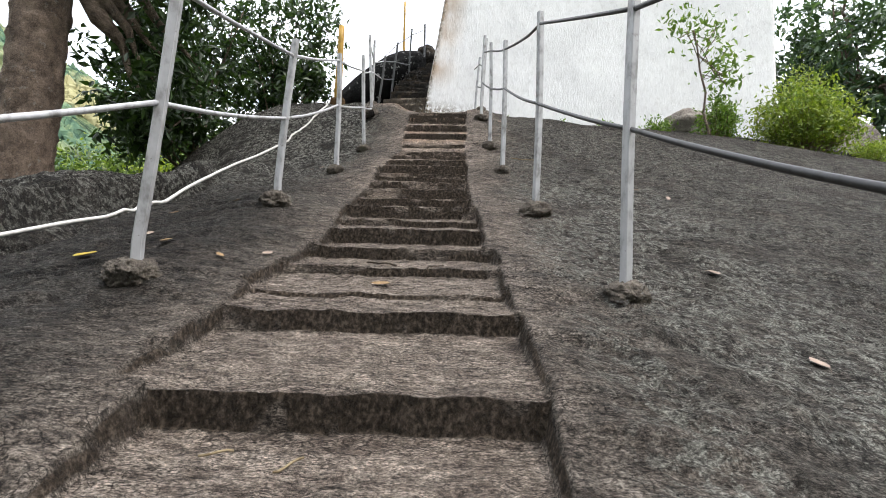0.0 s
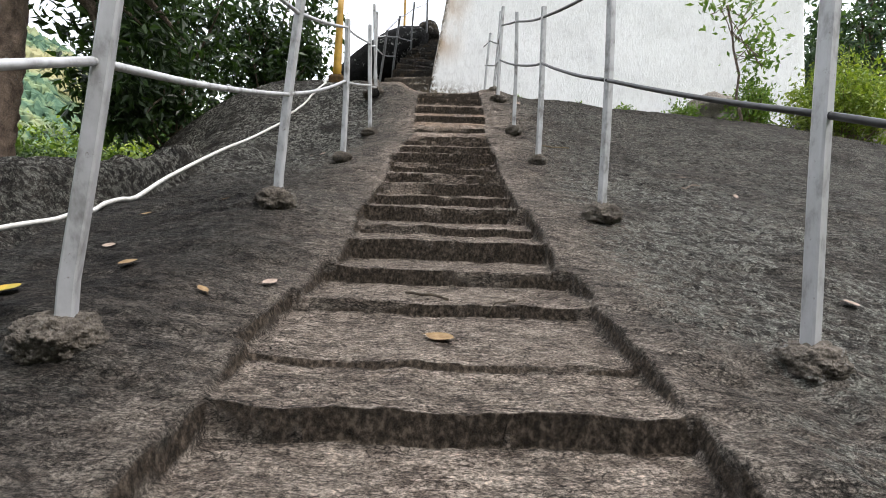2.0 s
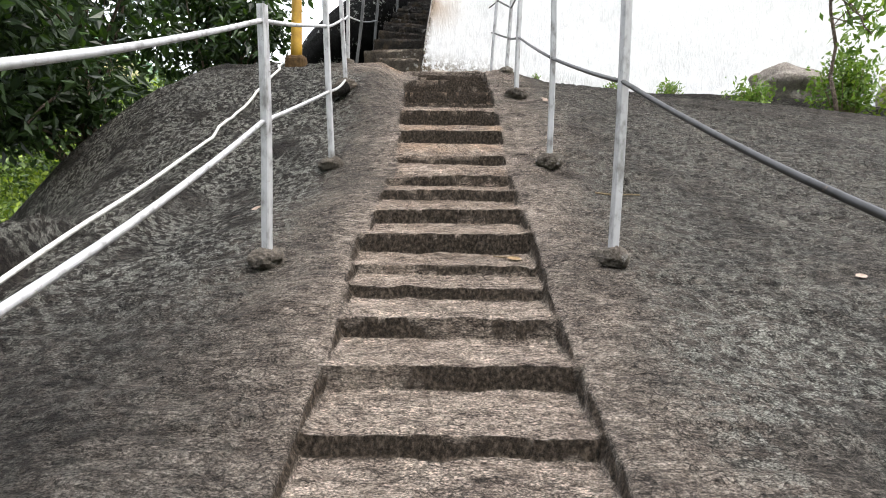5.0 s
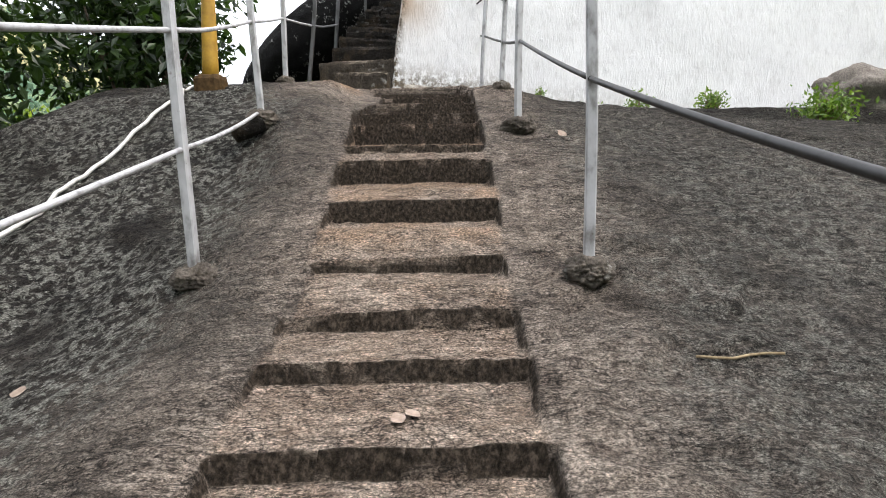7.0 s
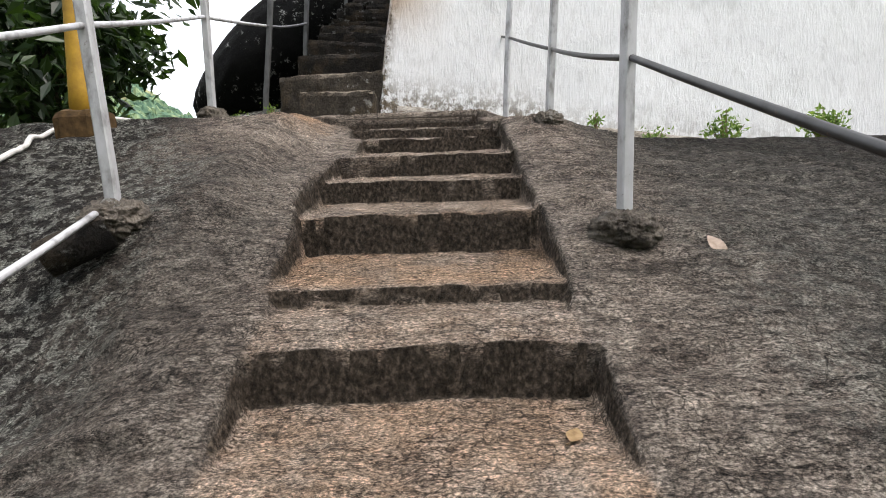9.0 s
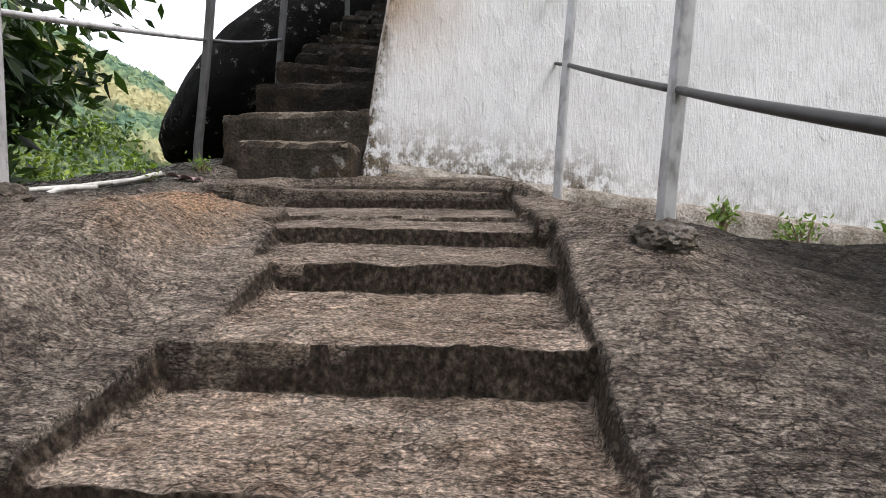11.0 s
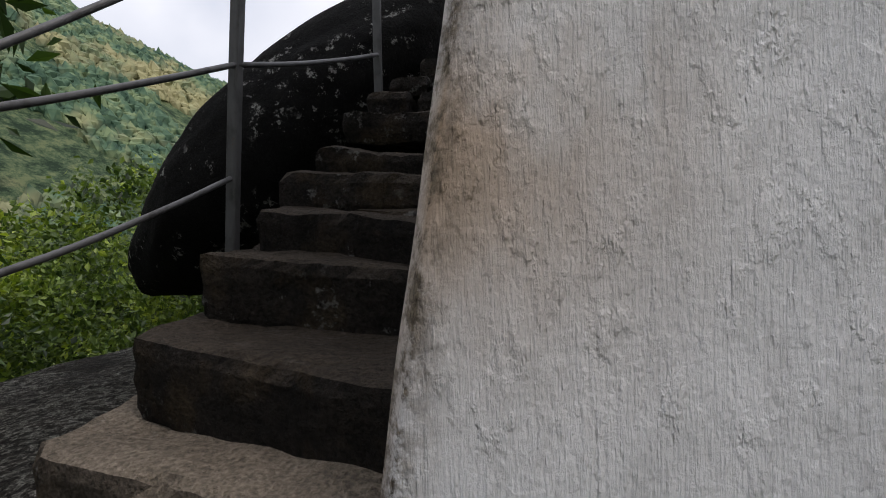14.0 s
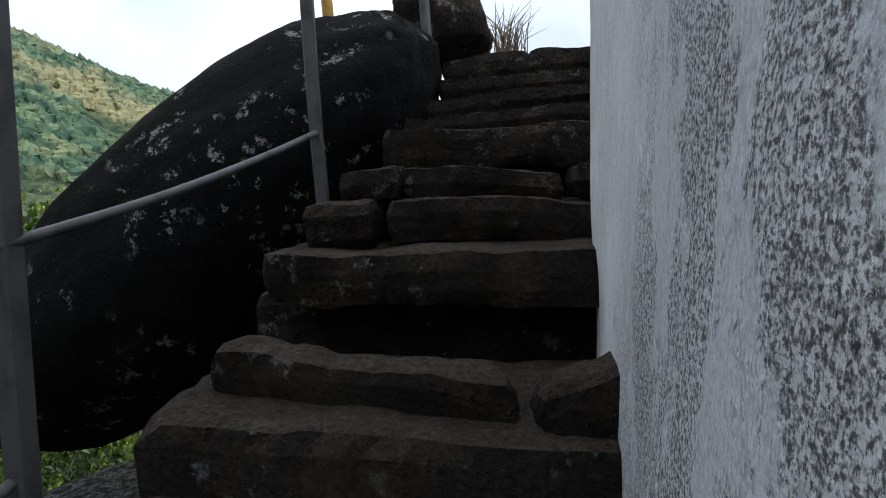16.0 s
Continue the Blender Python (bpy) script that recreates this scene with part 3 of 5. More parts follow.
def build_rock():
    xs = grid_axis([(-40, 4), (-12, 1), (-6, 0.3), (-4.4, 0.05), (-2.8, 0.035), (-1.5, 0.018), (0.75, 0.03), (2.2, 0.07), (5, 0.3), (11, 1), (20, 4), (40, 4)])
    ys = grid_axis([(-14, 2), (-4, 0.5), (0, 0.06), (0.7, 0.021), (15, 0.1), (20, 0.6), (26, 3), (50, 3)])
    edges = np.concatenate([np.arange(e - 0.054, e + 0.04, 0.011) for e in S_Y])
    ys = np.unique(np.concatenate([ys, edges, np.arange(13.6, 14.2, 0.011)]))
    gx, gy = np.meshgrid(xs, ys)
    z, inside, riser = rock_height(gx, gy)
    nx, ny = len(xs), len(ys)
    idx = np.arange(nx * ny).reshape(ny, nx)
    faces = np.stack([idx[:-1, :-1], idx[:-1, 1:], idx[1:, 1:], idx[1:, :-1]], -1).reshape(-1, 4)
    me = bpy.data.meshes.new("ground_rock")
    me.vertices.add(nx * ny)
    me.vertices.foreach_set("co", np.stack([gx, gy, z], -1).ravel())
    me.loops.add(faces.size)
    me.loops.foreach_set("vertex_index", faces.ravel())
    me.polygons.add(len(faces))
    me.polygons.foreach_set("loop_start", np.arange(0, faces.size, 4))
    me.polygons.foreach_set("loop_total", np.full(len(faces), 4))
    zf = z.ravel()[faces]
    wide = np.hypot(gx.ravel()[faces[:, 2]] - gx.ravel()[faces[:, 0]], gy.ravel()[faces[:, 2]] - gy.ravel()[faces[:, 0]])
    me.polygons.foreach_set("use_smooth", (zf.max(1) - zf.min(1)) < np.maximum(1.5 * wide, 0.02))
    me.update(calc_edges=True)
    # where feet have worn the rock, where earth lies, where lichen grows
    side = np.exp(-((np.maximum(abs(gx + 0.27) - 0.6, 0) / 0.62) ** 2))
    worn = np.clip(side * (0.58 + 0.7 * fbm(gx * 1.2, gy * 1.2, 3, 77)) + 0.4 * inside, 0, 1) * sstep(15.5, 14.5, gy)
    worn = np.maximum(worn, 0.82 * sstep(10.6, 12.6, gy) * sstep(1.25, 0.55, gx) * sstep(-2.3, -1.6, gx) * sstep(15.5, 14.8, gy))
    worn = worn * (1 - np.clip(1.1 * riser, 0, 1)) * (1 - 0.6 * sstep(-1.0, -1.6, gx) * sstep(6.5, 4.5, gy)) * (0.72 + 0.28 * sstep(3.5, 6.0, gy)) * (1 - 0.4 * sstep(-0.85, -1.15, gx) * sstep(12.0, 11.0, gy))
    earth = (1 - np.clip(riser * 1.2, 0, 1)) * inside * (0.25 * sstep(5.5, 8.5, gy) * sstep(13.4, 12.2, gy) + 0.6 * sstep(10.35, 10.5, gy) * sstep(11.1, 11.0, gy) + 0.35 * sstep(8.9, 9.1, gy) * sstep(10.1, 10.0, gy))
    patch = np.exp(-(((gx + 1.32) / 0.26) ** 2 + ((gy - 13.1) / 0.55) ** 2) ** 2)
    lich = np.clip(1 - worn * 1.3, 0, 1) * np.clip(0.18 + 1.3 * sstep(-1.2, -1.8, gx) * sstep(5.5, 8, gy) + 0.9 * sstep(0.6, 1.0, gx) * sstep(3.2, 2.0, gx) * sstep(7.0, 5.5, gy) + 0.35 * sstep(0.6, 1.0, gx) * sstep(11.5, 10, gy) + 0.6 * sstep(-3.1, -3.4, gx) * sstep(9, 8, gy), 0, 1)
    # alpha marks the cut faces whose shade is put into the colour
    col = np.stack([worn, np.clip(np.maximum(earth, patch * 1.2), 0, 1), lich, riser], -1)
    a = me.color_attributes.new("wear_shade", "FLOAT_COLOR", "POINT")
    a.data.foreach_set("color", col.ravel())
    damp = sstep(-1.0, -1.9, gx - 0.35 * sstep(5.0, 3.5, gy) + 0.5 * fbm(gx * 0.8, gy * 0.8, 3, 101)) * np.clip(0.85 + 0.8 * fbm(gx * 0.6, gy * 0.6, 3, 103), 0, 1) * sstep(13.6, 12.0, gy)
    damp = np.maximum(damp, 0.8 * sstep(-1.75, -2.1, gx) * sstep(12.0, 13.4, gy))
    damp = np.maximum(damp, 0.9 * sstep(0.8, 1.4, gx + 0.4 * fbm(gx, gy, 3, 105)) * sstep(11.6, 12.6, gy))
    d = me.attributes.new("damp", "FLOAT", "POINT")
    d.data.foreach_set("value", damp.ravel())
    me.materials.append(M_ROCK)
    ob = new("ground", me)
    return tagged(ob, "dark granite dome with worn steps cut into it", "rock", kind="structure")


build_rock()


# ---------- the white wall ----------
W_A, W_B, W_C, W_D = (-0.80, 14.53), (9.3, 15.45), (9.1, 17.7), (-0.47, 16.75)
W_LOW, W_TOP, W_REF = 3.0, 13.5, 5.5


def wall_corner(c, dx, dy, z):
    return Vector((c[0] + dx * (z - W_REF), c[1] + dy * (z - W_REF), z))


def build_wall():
    levels = list(np.arange(W_LOW, 4.5, 0.3)) + list(np.arange(4.5, 8.6, 0.07)) + list(np.arange(8.6, W_TOP, 0.35)) + [W_TOP]
    dense = list(np.linspace(0, 0.3, 52)[:-1]) + list(np.linspace(0.3, 1, 40))
    along = [("front", t) for t in dense[:-1]] + [("right", t) for t in np.linspace(0, 1, 8)[:-1]]
    along += [("back", t) for t in np.linspace(0, 1, 24)[:-1]] + [("left", t) for t in np.linspace(0, 1, 44)[:-1]]
    verts, grime = [], []
    for z in levels:
        a, b = wall_corner(W_A, 0.155, 0.07, z), wall_corner(W_B, -0.02, 0.07, z)
        c, d = wall_corner(W_C, -0.02, -0.03, z), wall_corner(W_D, 0.015, -0.03, z)
        ends = {"front": (a, b), "right": (b, c), "back": (c, d), "left": (d, a)}
        for side, t in along:
            p, q = ends[side]
            v = p.lerp(q, t)
            size = (q - p).length
            e = min(t, 1 - t) * size
            mid = (a + b + c + d) / 4
            if e < 0.1:
                v = v + (mid - v).normalized() * 0.055 * (1 - e / 0.1) ** 2
            u = t * size
            n = (q - p).cross(Vector((0, 0, 1))).normalized()
            v = v + n * (0.018 * noise.noise((u * 0.9, z * 0.9, len(side))) + 0.012 * noise.noise((u * 4, z * 2.5, len(side))))
            base = 5.17 - 0.13 * (v.x + 0.6)
            low = 1 - min(max((z - base) / 0.42, 0), 1)
            corner = 0.0
            if side == "front":
                corner = max(0.0, 1 - u / 0.8) * min(max((z - 5.7) / 0.6, 0.0), 1)
            if side == "left":
                corner = max(0.0, 1 - (size - u) / 0.3) * 0.7
            verts.append(v)
            leftside = min(1.0, 0.12 + 0.88 * max(0.0, min(1.0, (u - 0.6 + 0.35 * noise.noise((u, z * 1.3, 5))) / 0.5))) if side == "left" and size - u > 0.06 else 0.0
            grime.append((low**1.4 * (1.0 if side == "front" and u < 1.9 else 0.4) + (0.75 if side == "left" and u > size - 0.2 else 0) + (1.0 * (1 - u / 0.16) if side == "front" and u < 0.16 else 0), corner, leftside, 1))
    n, m = len(along), len(levels)
    faces = [(i * n + k, i * n + (k + 1) % n, (i + 1) * n + (k + 1) % n, (i + 1) * n + k) for i in range(m - 1) for k in range(n)]
    faces.append(tuple((m - 1) * n + k for k in range(n)))
    ob = mesh_ob("wall_front", verts, faces, M_PLASTER, smooth=True)
    a = ob.data.color_attributes.new("grime", "FLOAT_COLOR", "POINT")
    a.data.foreach_set("color", np.array(grime).ravel())
    tagged(ob, "massive battered white plastered wall with stained base", "wall", kind="structure")
    return ob


def wall_face(x, z):
    """The wall's front at x and z."""
    t = (x - W_A[0]) / (W_B[0] - W_A[0])
    return W_A[1] + (W_B[1] - W_A[1]) * t + 0.07 * (z - W_REF)


def build_plinth():
    verts, faces = [], []
    xs = np.concatenate([np.arange(-0.62, 3.0, 0.07), np.arange(3.0, 9.2, 0.4)])
    for k, x in enumerate(xs):
        top = 5.14 - 0.125 * (x + 0.6) + 0.012 * noise.noise((x * 4, 0, 0))
        y = wall_face(x, top)
        out = 0.10 * min(1, (x + 0.66) / 0.25) + 0.012 * noise.noise((x * 3, 2, 0))
        for dy, z in ((0.03, top + 0.015), (-out * 0.8, top), (-out - 0.02, top - 0.04), (-out - 0.04, top - 0.25), (-out - 0.06, top - 1.0)):
            verts.append((x, y + dy, z))
    for k in range(len(xs) - 1):
        for j in range(4):
            a = k * 5 + j
            faces.append((a, a + 1, a + 6, a + 5))
    ob = mesh_ob("trim", verts, faces, M_PLINTH, smooth=True)
    tagged(ob, "low stained plaster plinth along the wall's foot", "plinth", kind="structure")


build_wall()
build_plinth()


# ---------- stones ----------
def rough_block(x0, x1, y0, y1, z0, z1, seed, bulge=0.03, cells=0.05):
    """A hewn block: a subdivided box with rounded, broken edges."""
    rnd = random.Random(seed)
    nx, ny, nz = (max(2, min(32, int(d / cells))) for d in (x1 - x0, y1 - y0, z1 - z0))
    bm = bmesh.new()
    grid = {}

    def vert(i, j, k):
        if (i, j, k) not in grid:
            u, v, w = i / nx, j / ny, k / nz
            p = Vector((x0 + (x1 - x0) * u, y0 + (y1 - y0) * v, z0 + (z1 - z0) * w))
            c = Vector(((x0 + x1) / 2, (y0 + y1) / 2, (z0 + z1) / 2))
            edge = sum(1 for a in (u, v, w) if a in (0.0, 1.0))
            d = (c - p).normalized()
            if edge >= 2:
                p += d * (0.012 + 0.024 * rnd.random()) * (edge - 1)
            s = seed * 7.3
            nv = noise.noise_vector(p * 2.4 + Vector((s, s, 0))) * bulge * 0.9 + noise.noise_vector(p * 9 + Vector((0, s, s))) * bulge * 0.4
            grid[i, j, k] = bm.verts.new(p + nv)
        return grid[i, j, k]

    for i in range(nx):
        for j in range(ny):
            bm.faces.new((vert(i, j, nz), vert(i + 1, j, nz), vert(i + 1, j + 1, nz), vert(i, j + 1, nz)))
            bm.faces.new((vert(i, j, 0), vert(i, j + 1, 0), vert(i + 1, j + 1, 0), vert(i + 1, j, 0)))
    for i in range(nx):
        for k in range(nz):
            bm.faces.new((vert(i, 0, k), vert(i + 1, 0, k), vert(i + 1, 0, k + 1), vert(i, 0, k + 1)))
            bm.faces.new((vert(i, ny, k), vert(i, ny, k + 1), vert(i + 1, ny, k + 1), vert(i + 1, ny, k)))
    for j in range(ny):
        for k in range(nz):
            bm.faces.new((vert(0, j, k), vert(0, j, k + 1), vert(0, j + 1, k + 1), vert(0, j + 1, k)))
            bm.faces.new((vert(nx, j, k), vert(nx, j + 1, k), vert(nx, j + 1, k + 1), vert(nx, j, k + 1)))
    return bm


stairs = thing("stone_staircase", "steep stair of dark rough-hewn stone blocks beside the white wall", "stairs", (-1.1, 14.4, 4.9))


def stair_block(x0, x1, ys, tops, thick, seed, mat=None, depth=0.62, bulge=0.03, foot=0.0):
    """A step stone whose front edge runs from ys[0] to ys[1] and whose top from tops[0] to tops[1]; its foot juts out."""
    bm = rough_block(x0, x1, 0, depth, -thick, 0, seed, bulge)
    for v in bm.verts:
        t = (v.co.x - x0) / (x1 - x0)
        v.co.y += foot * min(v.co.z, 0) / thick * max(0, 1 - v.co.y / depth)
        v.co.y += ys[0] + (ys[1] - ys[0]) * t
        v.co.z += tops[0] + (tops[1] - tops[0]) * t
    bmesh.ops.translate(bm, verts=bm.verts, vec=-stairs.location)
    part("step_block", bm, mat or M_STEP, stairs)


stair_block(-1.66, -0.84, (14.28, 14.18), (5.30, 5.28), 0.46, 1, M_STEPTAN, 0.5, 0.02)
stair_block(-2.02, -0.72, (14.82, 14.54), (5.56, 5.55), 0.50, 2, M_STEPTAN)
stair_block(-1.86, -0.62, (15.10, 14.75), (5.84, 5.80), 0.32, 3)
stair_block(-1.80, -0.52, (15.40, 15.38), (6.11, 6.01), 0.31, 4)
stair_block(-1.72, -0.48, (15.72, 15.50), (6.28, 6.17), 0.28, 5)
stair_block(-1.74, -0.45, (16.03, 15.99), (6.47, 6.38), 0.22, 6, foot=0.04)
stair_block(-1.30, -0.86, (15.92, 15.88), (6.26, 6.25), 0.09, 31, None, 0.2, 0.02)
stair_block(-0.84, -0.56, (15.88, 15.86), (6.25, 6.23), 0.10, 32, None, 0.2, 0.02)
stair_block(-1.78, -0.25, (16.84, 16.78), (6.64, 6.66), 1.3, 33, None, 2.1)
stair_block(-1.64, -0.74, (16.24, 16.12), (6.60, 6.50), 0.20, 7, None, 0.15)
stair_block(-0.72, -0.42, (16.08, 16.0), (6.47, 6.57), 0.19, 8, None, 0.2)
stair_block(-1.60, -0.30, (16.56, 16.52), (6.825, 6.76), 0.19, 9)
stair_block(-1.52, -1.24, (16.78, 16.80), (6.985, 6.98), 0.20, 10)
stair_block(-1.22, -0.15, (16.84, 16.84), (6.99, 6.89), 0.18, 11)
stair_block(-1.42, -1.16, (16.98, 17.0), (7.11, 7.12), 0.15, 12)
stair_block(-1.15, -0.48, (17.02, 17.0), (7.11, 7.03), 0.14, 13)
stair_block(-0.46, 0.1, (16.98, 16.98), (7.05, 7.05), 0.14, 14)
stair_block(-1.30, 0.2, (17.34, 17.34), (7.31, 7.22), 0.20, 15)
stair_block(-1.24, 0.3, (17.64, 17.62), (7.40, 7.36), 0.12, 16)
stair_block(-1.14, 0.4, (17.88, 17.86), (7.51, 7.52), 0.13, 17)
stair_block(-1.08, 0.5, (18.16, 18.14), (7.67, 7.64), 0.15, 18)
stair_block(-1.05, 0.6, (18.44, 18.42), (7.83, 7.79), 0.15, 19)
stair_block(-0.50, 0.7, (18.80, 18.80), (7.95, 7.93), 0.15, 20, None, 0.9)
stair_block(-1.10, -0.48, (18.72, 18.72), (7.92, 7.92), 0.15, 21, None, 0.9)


def boulder(name, label, centre, radii, seed, mat, shear=0.0, rough=0.10, detail=5, power=2.6):
    bm = bmesh.new()
    bmesh.ops.create_icosphere(bm, subdivisions=detail, radius=1)
    for v in bm.verts:
        d = v.co.normalized()
        k = (abs(d.x) ** power + abs(d.y) ** power + abs(d.z) ** power) ** (-1 / power)
        s = Vector((seed * 3.1, seed * 1.7, seed))
        k *= 1 + rough * noise.noise(d * 1.6 + s) * 1.6 + rough * 0.45 * noise.noise(d * 4.5 + s) + rough * 0.16 * noise.noise(d * 14 + s)
        v.co = Vector((d.x * radii[0], d.y * radii[1], d.z * radii[2])) * k
        v.co.z += shear * v.co.x
    ob = part(name, bm, mat, smooth=True)
    ob.location = centre
    return tagged(ob, label, "boulder")


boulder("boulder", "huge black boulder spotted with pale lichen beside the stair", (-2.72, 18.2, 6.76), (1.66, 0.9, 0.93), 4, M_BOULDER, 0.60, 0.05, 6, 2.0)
boulder("boulder", "rounded grey boulder at the head of the stair", (-1.12, 19.0, 8.22), (0.36, 0.34, 0.34), 7, M_STEP, 0.0, 0.14, 4)
boulder("boulder", "pale pinkish rock lying by the green bush", (6.4, 14.2, ground_z(6.4, 14.2) + 0.2), (0.72, 0.5, 0.45), 9, M_PALE, -0.1, 0.2, 4)
boulder("boulder", "weathered rock behind the green bush", (10.4, 16.0, ground_z(10.4, 16.0) + 0.5), (1.6, 1.3, 1.5), 12, M_PALE, 0.0, 0.2, 4)


# ---------- handrails ----------
def bent_post(base, height, lean, seed):
    """A square steel tube with bevelled corners, slightly bent."""
    rnd = random.Random(seed)
    bm = bmesh.new()
    half, bev = 0.027, 0.007
    rings = []
    tw, bow = rnd.uniform(-0.5, 0.5), rnd.uniform(-0.014, 0.014)
    outline = [(half, half - bev), (half - bev, half), (bev - half, half), (-half, half - bev), (-half, bev - half), (bev - half, -half), (half - bev, -half), (half, bev - half)]
    for k in range(9):
        t = k / 8
        c = Vector((lean[0] * t * height + bow * math.sin(math.pi * t), lean[1] * t * height, t * height - (0.25 if k == 0 else 0)))
        rings.append([bm.verts.new(c + Vector((u * math.cos(tw) - v * math.sin(tw), u * math.sin(tw) + v * math.cos(tw), 0))) for u, v in outline])
    for r, s in zip(rings, rings[1:]):
        for a in range(8):
            bm.faces.new((r[a], r[(a + 1) % 8], s[(a + 1) % 8], s[a]))
    bm.faces.new(rings[-1])
    bm.faces.new(rings[0][::-1])
    return bm


def mortar(seed, size=0.11):
    bm = bmesh.new()
    bmesh.ops.create_icosphere(bm, subdivisions=5, radius=1)
    for v in bm.verts:
        d = v.co.normalized()
        k = 1 + 0.22 * noise.noise(d * 1.9 + Vector((seed, 0, seed))) + 0.09 * noise.noise(d * 5 + Vector((seed, seed, 0))) + 0.10 * noise.noise(d * 9 + Vector((seed, 0, 0))) + 0.06 * noise.noise(d * 19 + Vector((0, seed, 0)))
        v.co = Vector((d.x * size * 1.1, d.y * size * 1.1, d.z * size * (0.72 if d.z > 0 else 0.75))) * k
    return bm


def handrail(label, posts, rails, seed, post_mat, rail_mat):
    """posts: (x, y, z or None, height, lean x, lean y); rails: lists of (post index or place, height above the post's foot)."""
    at = Vector((posts[0][0], posts[0][1], 0))
    root = thing("handrail", label, "handrail", at)
    feet = []
    for k, (x, y, z, h, lx, ly) in enumerate(posts):
        g = ground_z(x, y) if z is None else z
        feet.append((Vector((x, y, g)), lx, ly))
        bm = bent_post((x, y, g), h, (lx, ly), seed + k)
        bmesh.ops.translate(bm, verts=bm.verts, vec=Vector((x, y, g)) - at)
        part("post", bm, post_mat, root)
        if z is None:
            bm = mortar(seed + k, 0.115 + 0.015 * ((k * 7) % 3 - 1))
            bmesh.ops.translate(bm, verts=bm.verts, vec=Vector((x, y, g + 0.015)) - at)
            part("footing", bm, M_MORTAR, root, "lumpy mortar footing", smooth=True)

    def joint(j):
        k, h = j
        if isinstance(k, int):
            f, lx, ly = feet[k]
            return f + Vector((lx * h, ly * h - 0.035, h))
        return Vector((k[0], k[1], h))

    rnd = random.Random(seed)
    for line, radius in rails:
        ends = [joint(j) for j in line]
        for a, b in zip(ends, ends[1:]):
            sag = Vector((rnd.uniform(-0.02, 0.02), 0, -0.005 - 0.02 * rnd.random()))
            sag = sag * min(1.0, (b - a).length - 0.2)
            if (b - a).length < 0.8:
                sag = Vector((0, 0, 0))
            pts = curve_points([a, a.lerp(b, 0.33) + sag, a.lerp(b, 0.7) + sag * 0.8, b], 4)
            v, f = tube([p - at for p in pts], radius, 8)
            mesh_ob("rail", v, f, rail_mat, root, smooth=True)
    return root


LEFT = [
    (-1.50, 0.35, None, 1.55, 0.05, 0.0),
    (-1.42, 2.43, None, 1.55, 0.14, 0.0),
    (-1.42, 4.53, None, 1.46, 0.10, 0.0),
    (-1.425, 6.82, None, 1.55, 0.01, 0.0),
    (-1.44, 8.91, None, 1.62, -0.03, 0.0),
    (-1.64, 10.80, None, 1.60, -0.05, 0.0),
    (-1.96, 12.74, None, 1.55, 0.01, 0.0),
]
handrail("leaning grey steel handrail with two wavy pipes on rock", LEFT, [
    ([(0, 0.86), (1, 0.87), (2, 0.75), (3, 0.86), (4, 0.72), ((-1.62, 10.62), 4.22)], 0.0145),
    ([(0, 1.5), (1, 1.45), (2, 1.31), (3, 1.45), (4, 1.34), (5, 0.84), (6, 0.76), ((-2.06, 14.66), 6.08)], 0.0145),
    ([(5, 1.5), (6, 1.02), ((-2.0, 14.66), 6.56)], 0.0145),
], 5, M_METAL, M_METAL)
RIGHT = [
    (1.30, 0.70, None, 1.65, 0.0, 0.0),
    (1.16, 2.75, None, 1.65, 0.0, 0.0),
    (0.93, 4.78, None, 1.86, 0.0, 0.0),
    (0.77, 6.83, None, 1.72, 0.0, 0.0),
    (0.69, 8.66, None, 1.72, -0.01, 0.0),
    (0.61, 10.69, None, 1.70, 0.02, 0.0),
    (0.67, 12.58, None, 1.70, 0.05, 0.0),
    (0.555, 14.30, 4.84, 1.75, 0.06, 0.02),
]
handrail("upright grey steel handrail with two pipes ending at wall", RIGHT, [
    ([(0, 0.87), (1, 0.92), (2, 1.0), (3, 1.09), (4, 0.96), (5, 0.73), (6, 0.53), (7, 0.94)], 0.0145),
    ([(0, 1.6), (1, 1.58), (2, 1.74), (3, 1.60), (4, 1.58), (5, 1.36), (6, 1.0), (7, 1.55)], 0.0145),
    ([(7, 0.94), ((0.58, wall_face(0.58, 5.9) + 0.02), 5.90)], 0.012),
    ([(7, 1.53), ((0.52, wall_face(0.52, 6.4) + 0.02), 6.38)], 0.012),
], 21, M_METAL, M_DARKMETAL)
UPPER = [
    (-2.16, 14.70, 5.10, 1.62, 0.12, 0.0),
    (-1.935, 15.87, 5.85, 1.68, 0.10, 0.0),
    (-1.54, 17.15, 6.95, 1.5, 0.04, 0.0),
    (-1.16, 18.45, 7.65, 1.5, 0.0, 0.0),
]
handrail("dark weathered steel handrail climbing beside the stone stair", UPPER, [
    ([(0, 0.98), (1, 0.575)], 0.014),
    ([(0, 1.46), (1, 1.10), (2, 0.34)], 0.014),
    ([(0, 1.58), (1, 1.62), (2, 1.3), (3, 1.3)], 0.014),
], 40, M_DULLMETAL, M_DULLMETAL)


# ---------- yellow posts, pipe, plate ----------
def yellow_post(x, y, z, height, r0, r1, lean, socket, label):
    root = thing("yellow_post", label, "post", (x, y, z))
    pts = [(lean * t * height, 0, t * height) for t in np.linspace(0, 1, 7)]
    v, f = tube(pts, r0, 14, [r0 + (r1 - r0) * t for t in np.linspace(0, 1, 7)])
    mesh_ob("pole", v, f, M_YELLOW, root, smooth=True)
    if socket:
        bm = rough_block(-0.16, 0.16, -0.13, 0.13, -0.15, socket, 61, 0.012, 0.06)
        part("socket", bm, M_BOXWOOD, root, "rusty brown socket block")


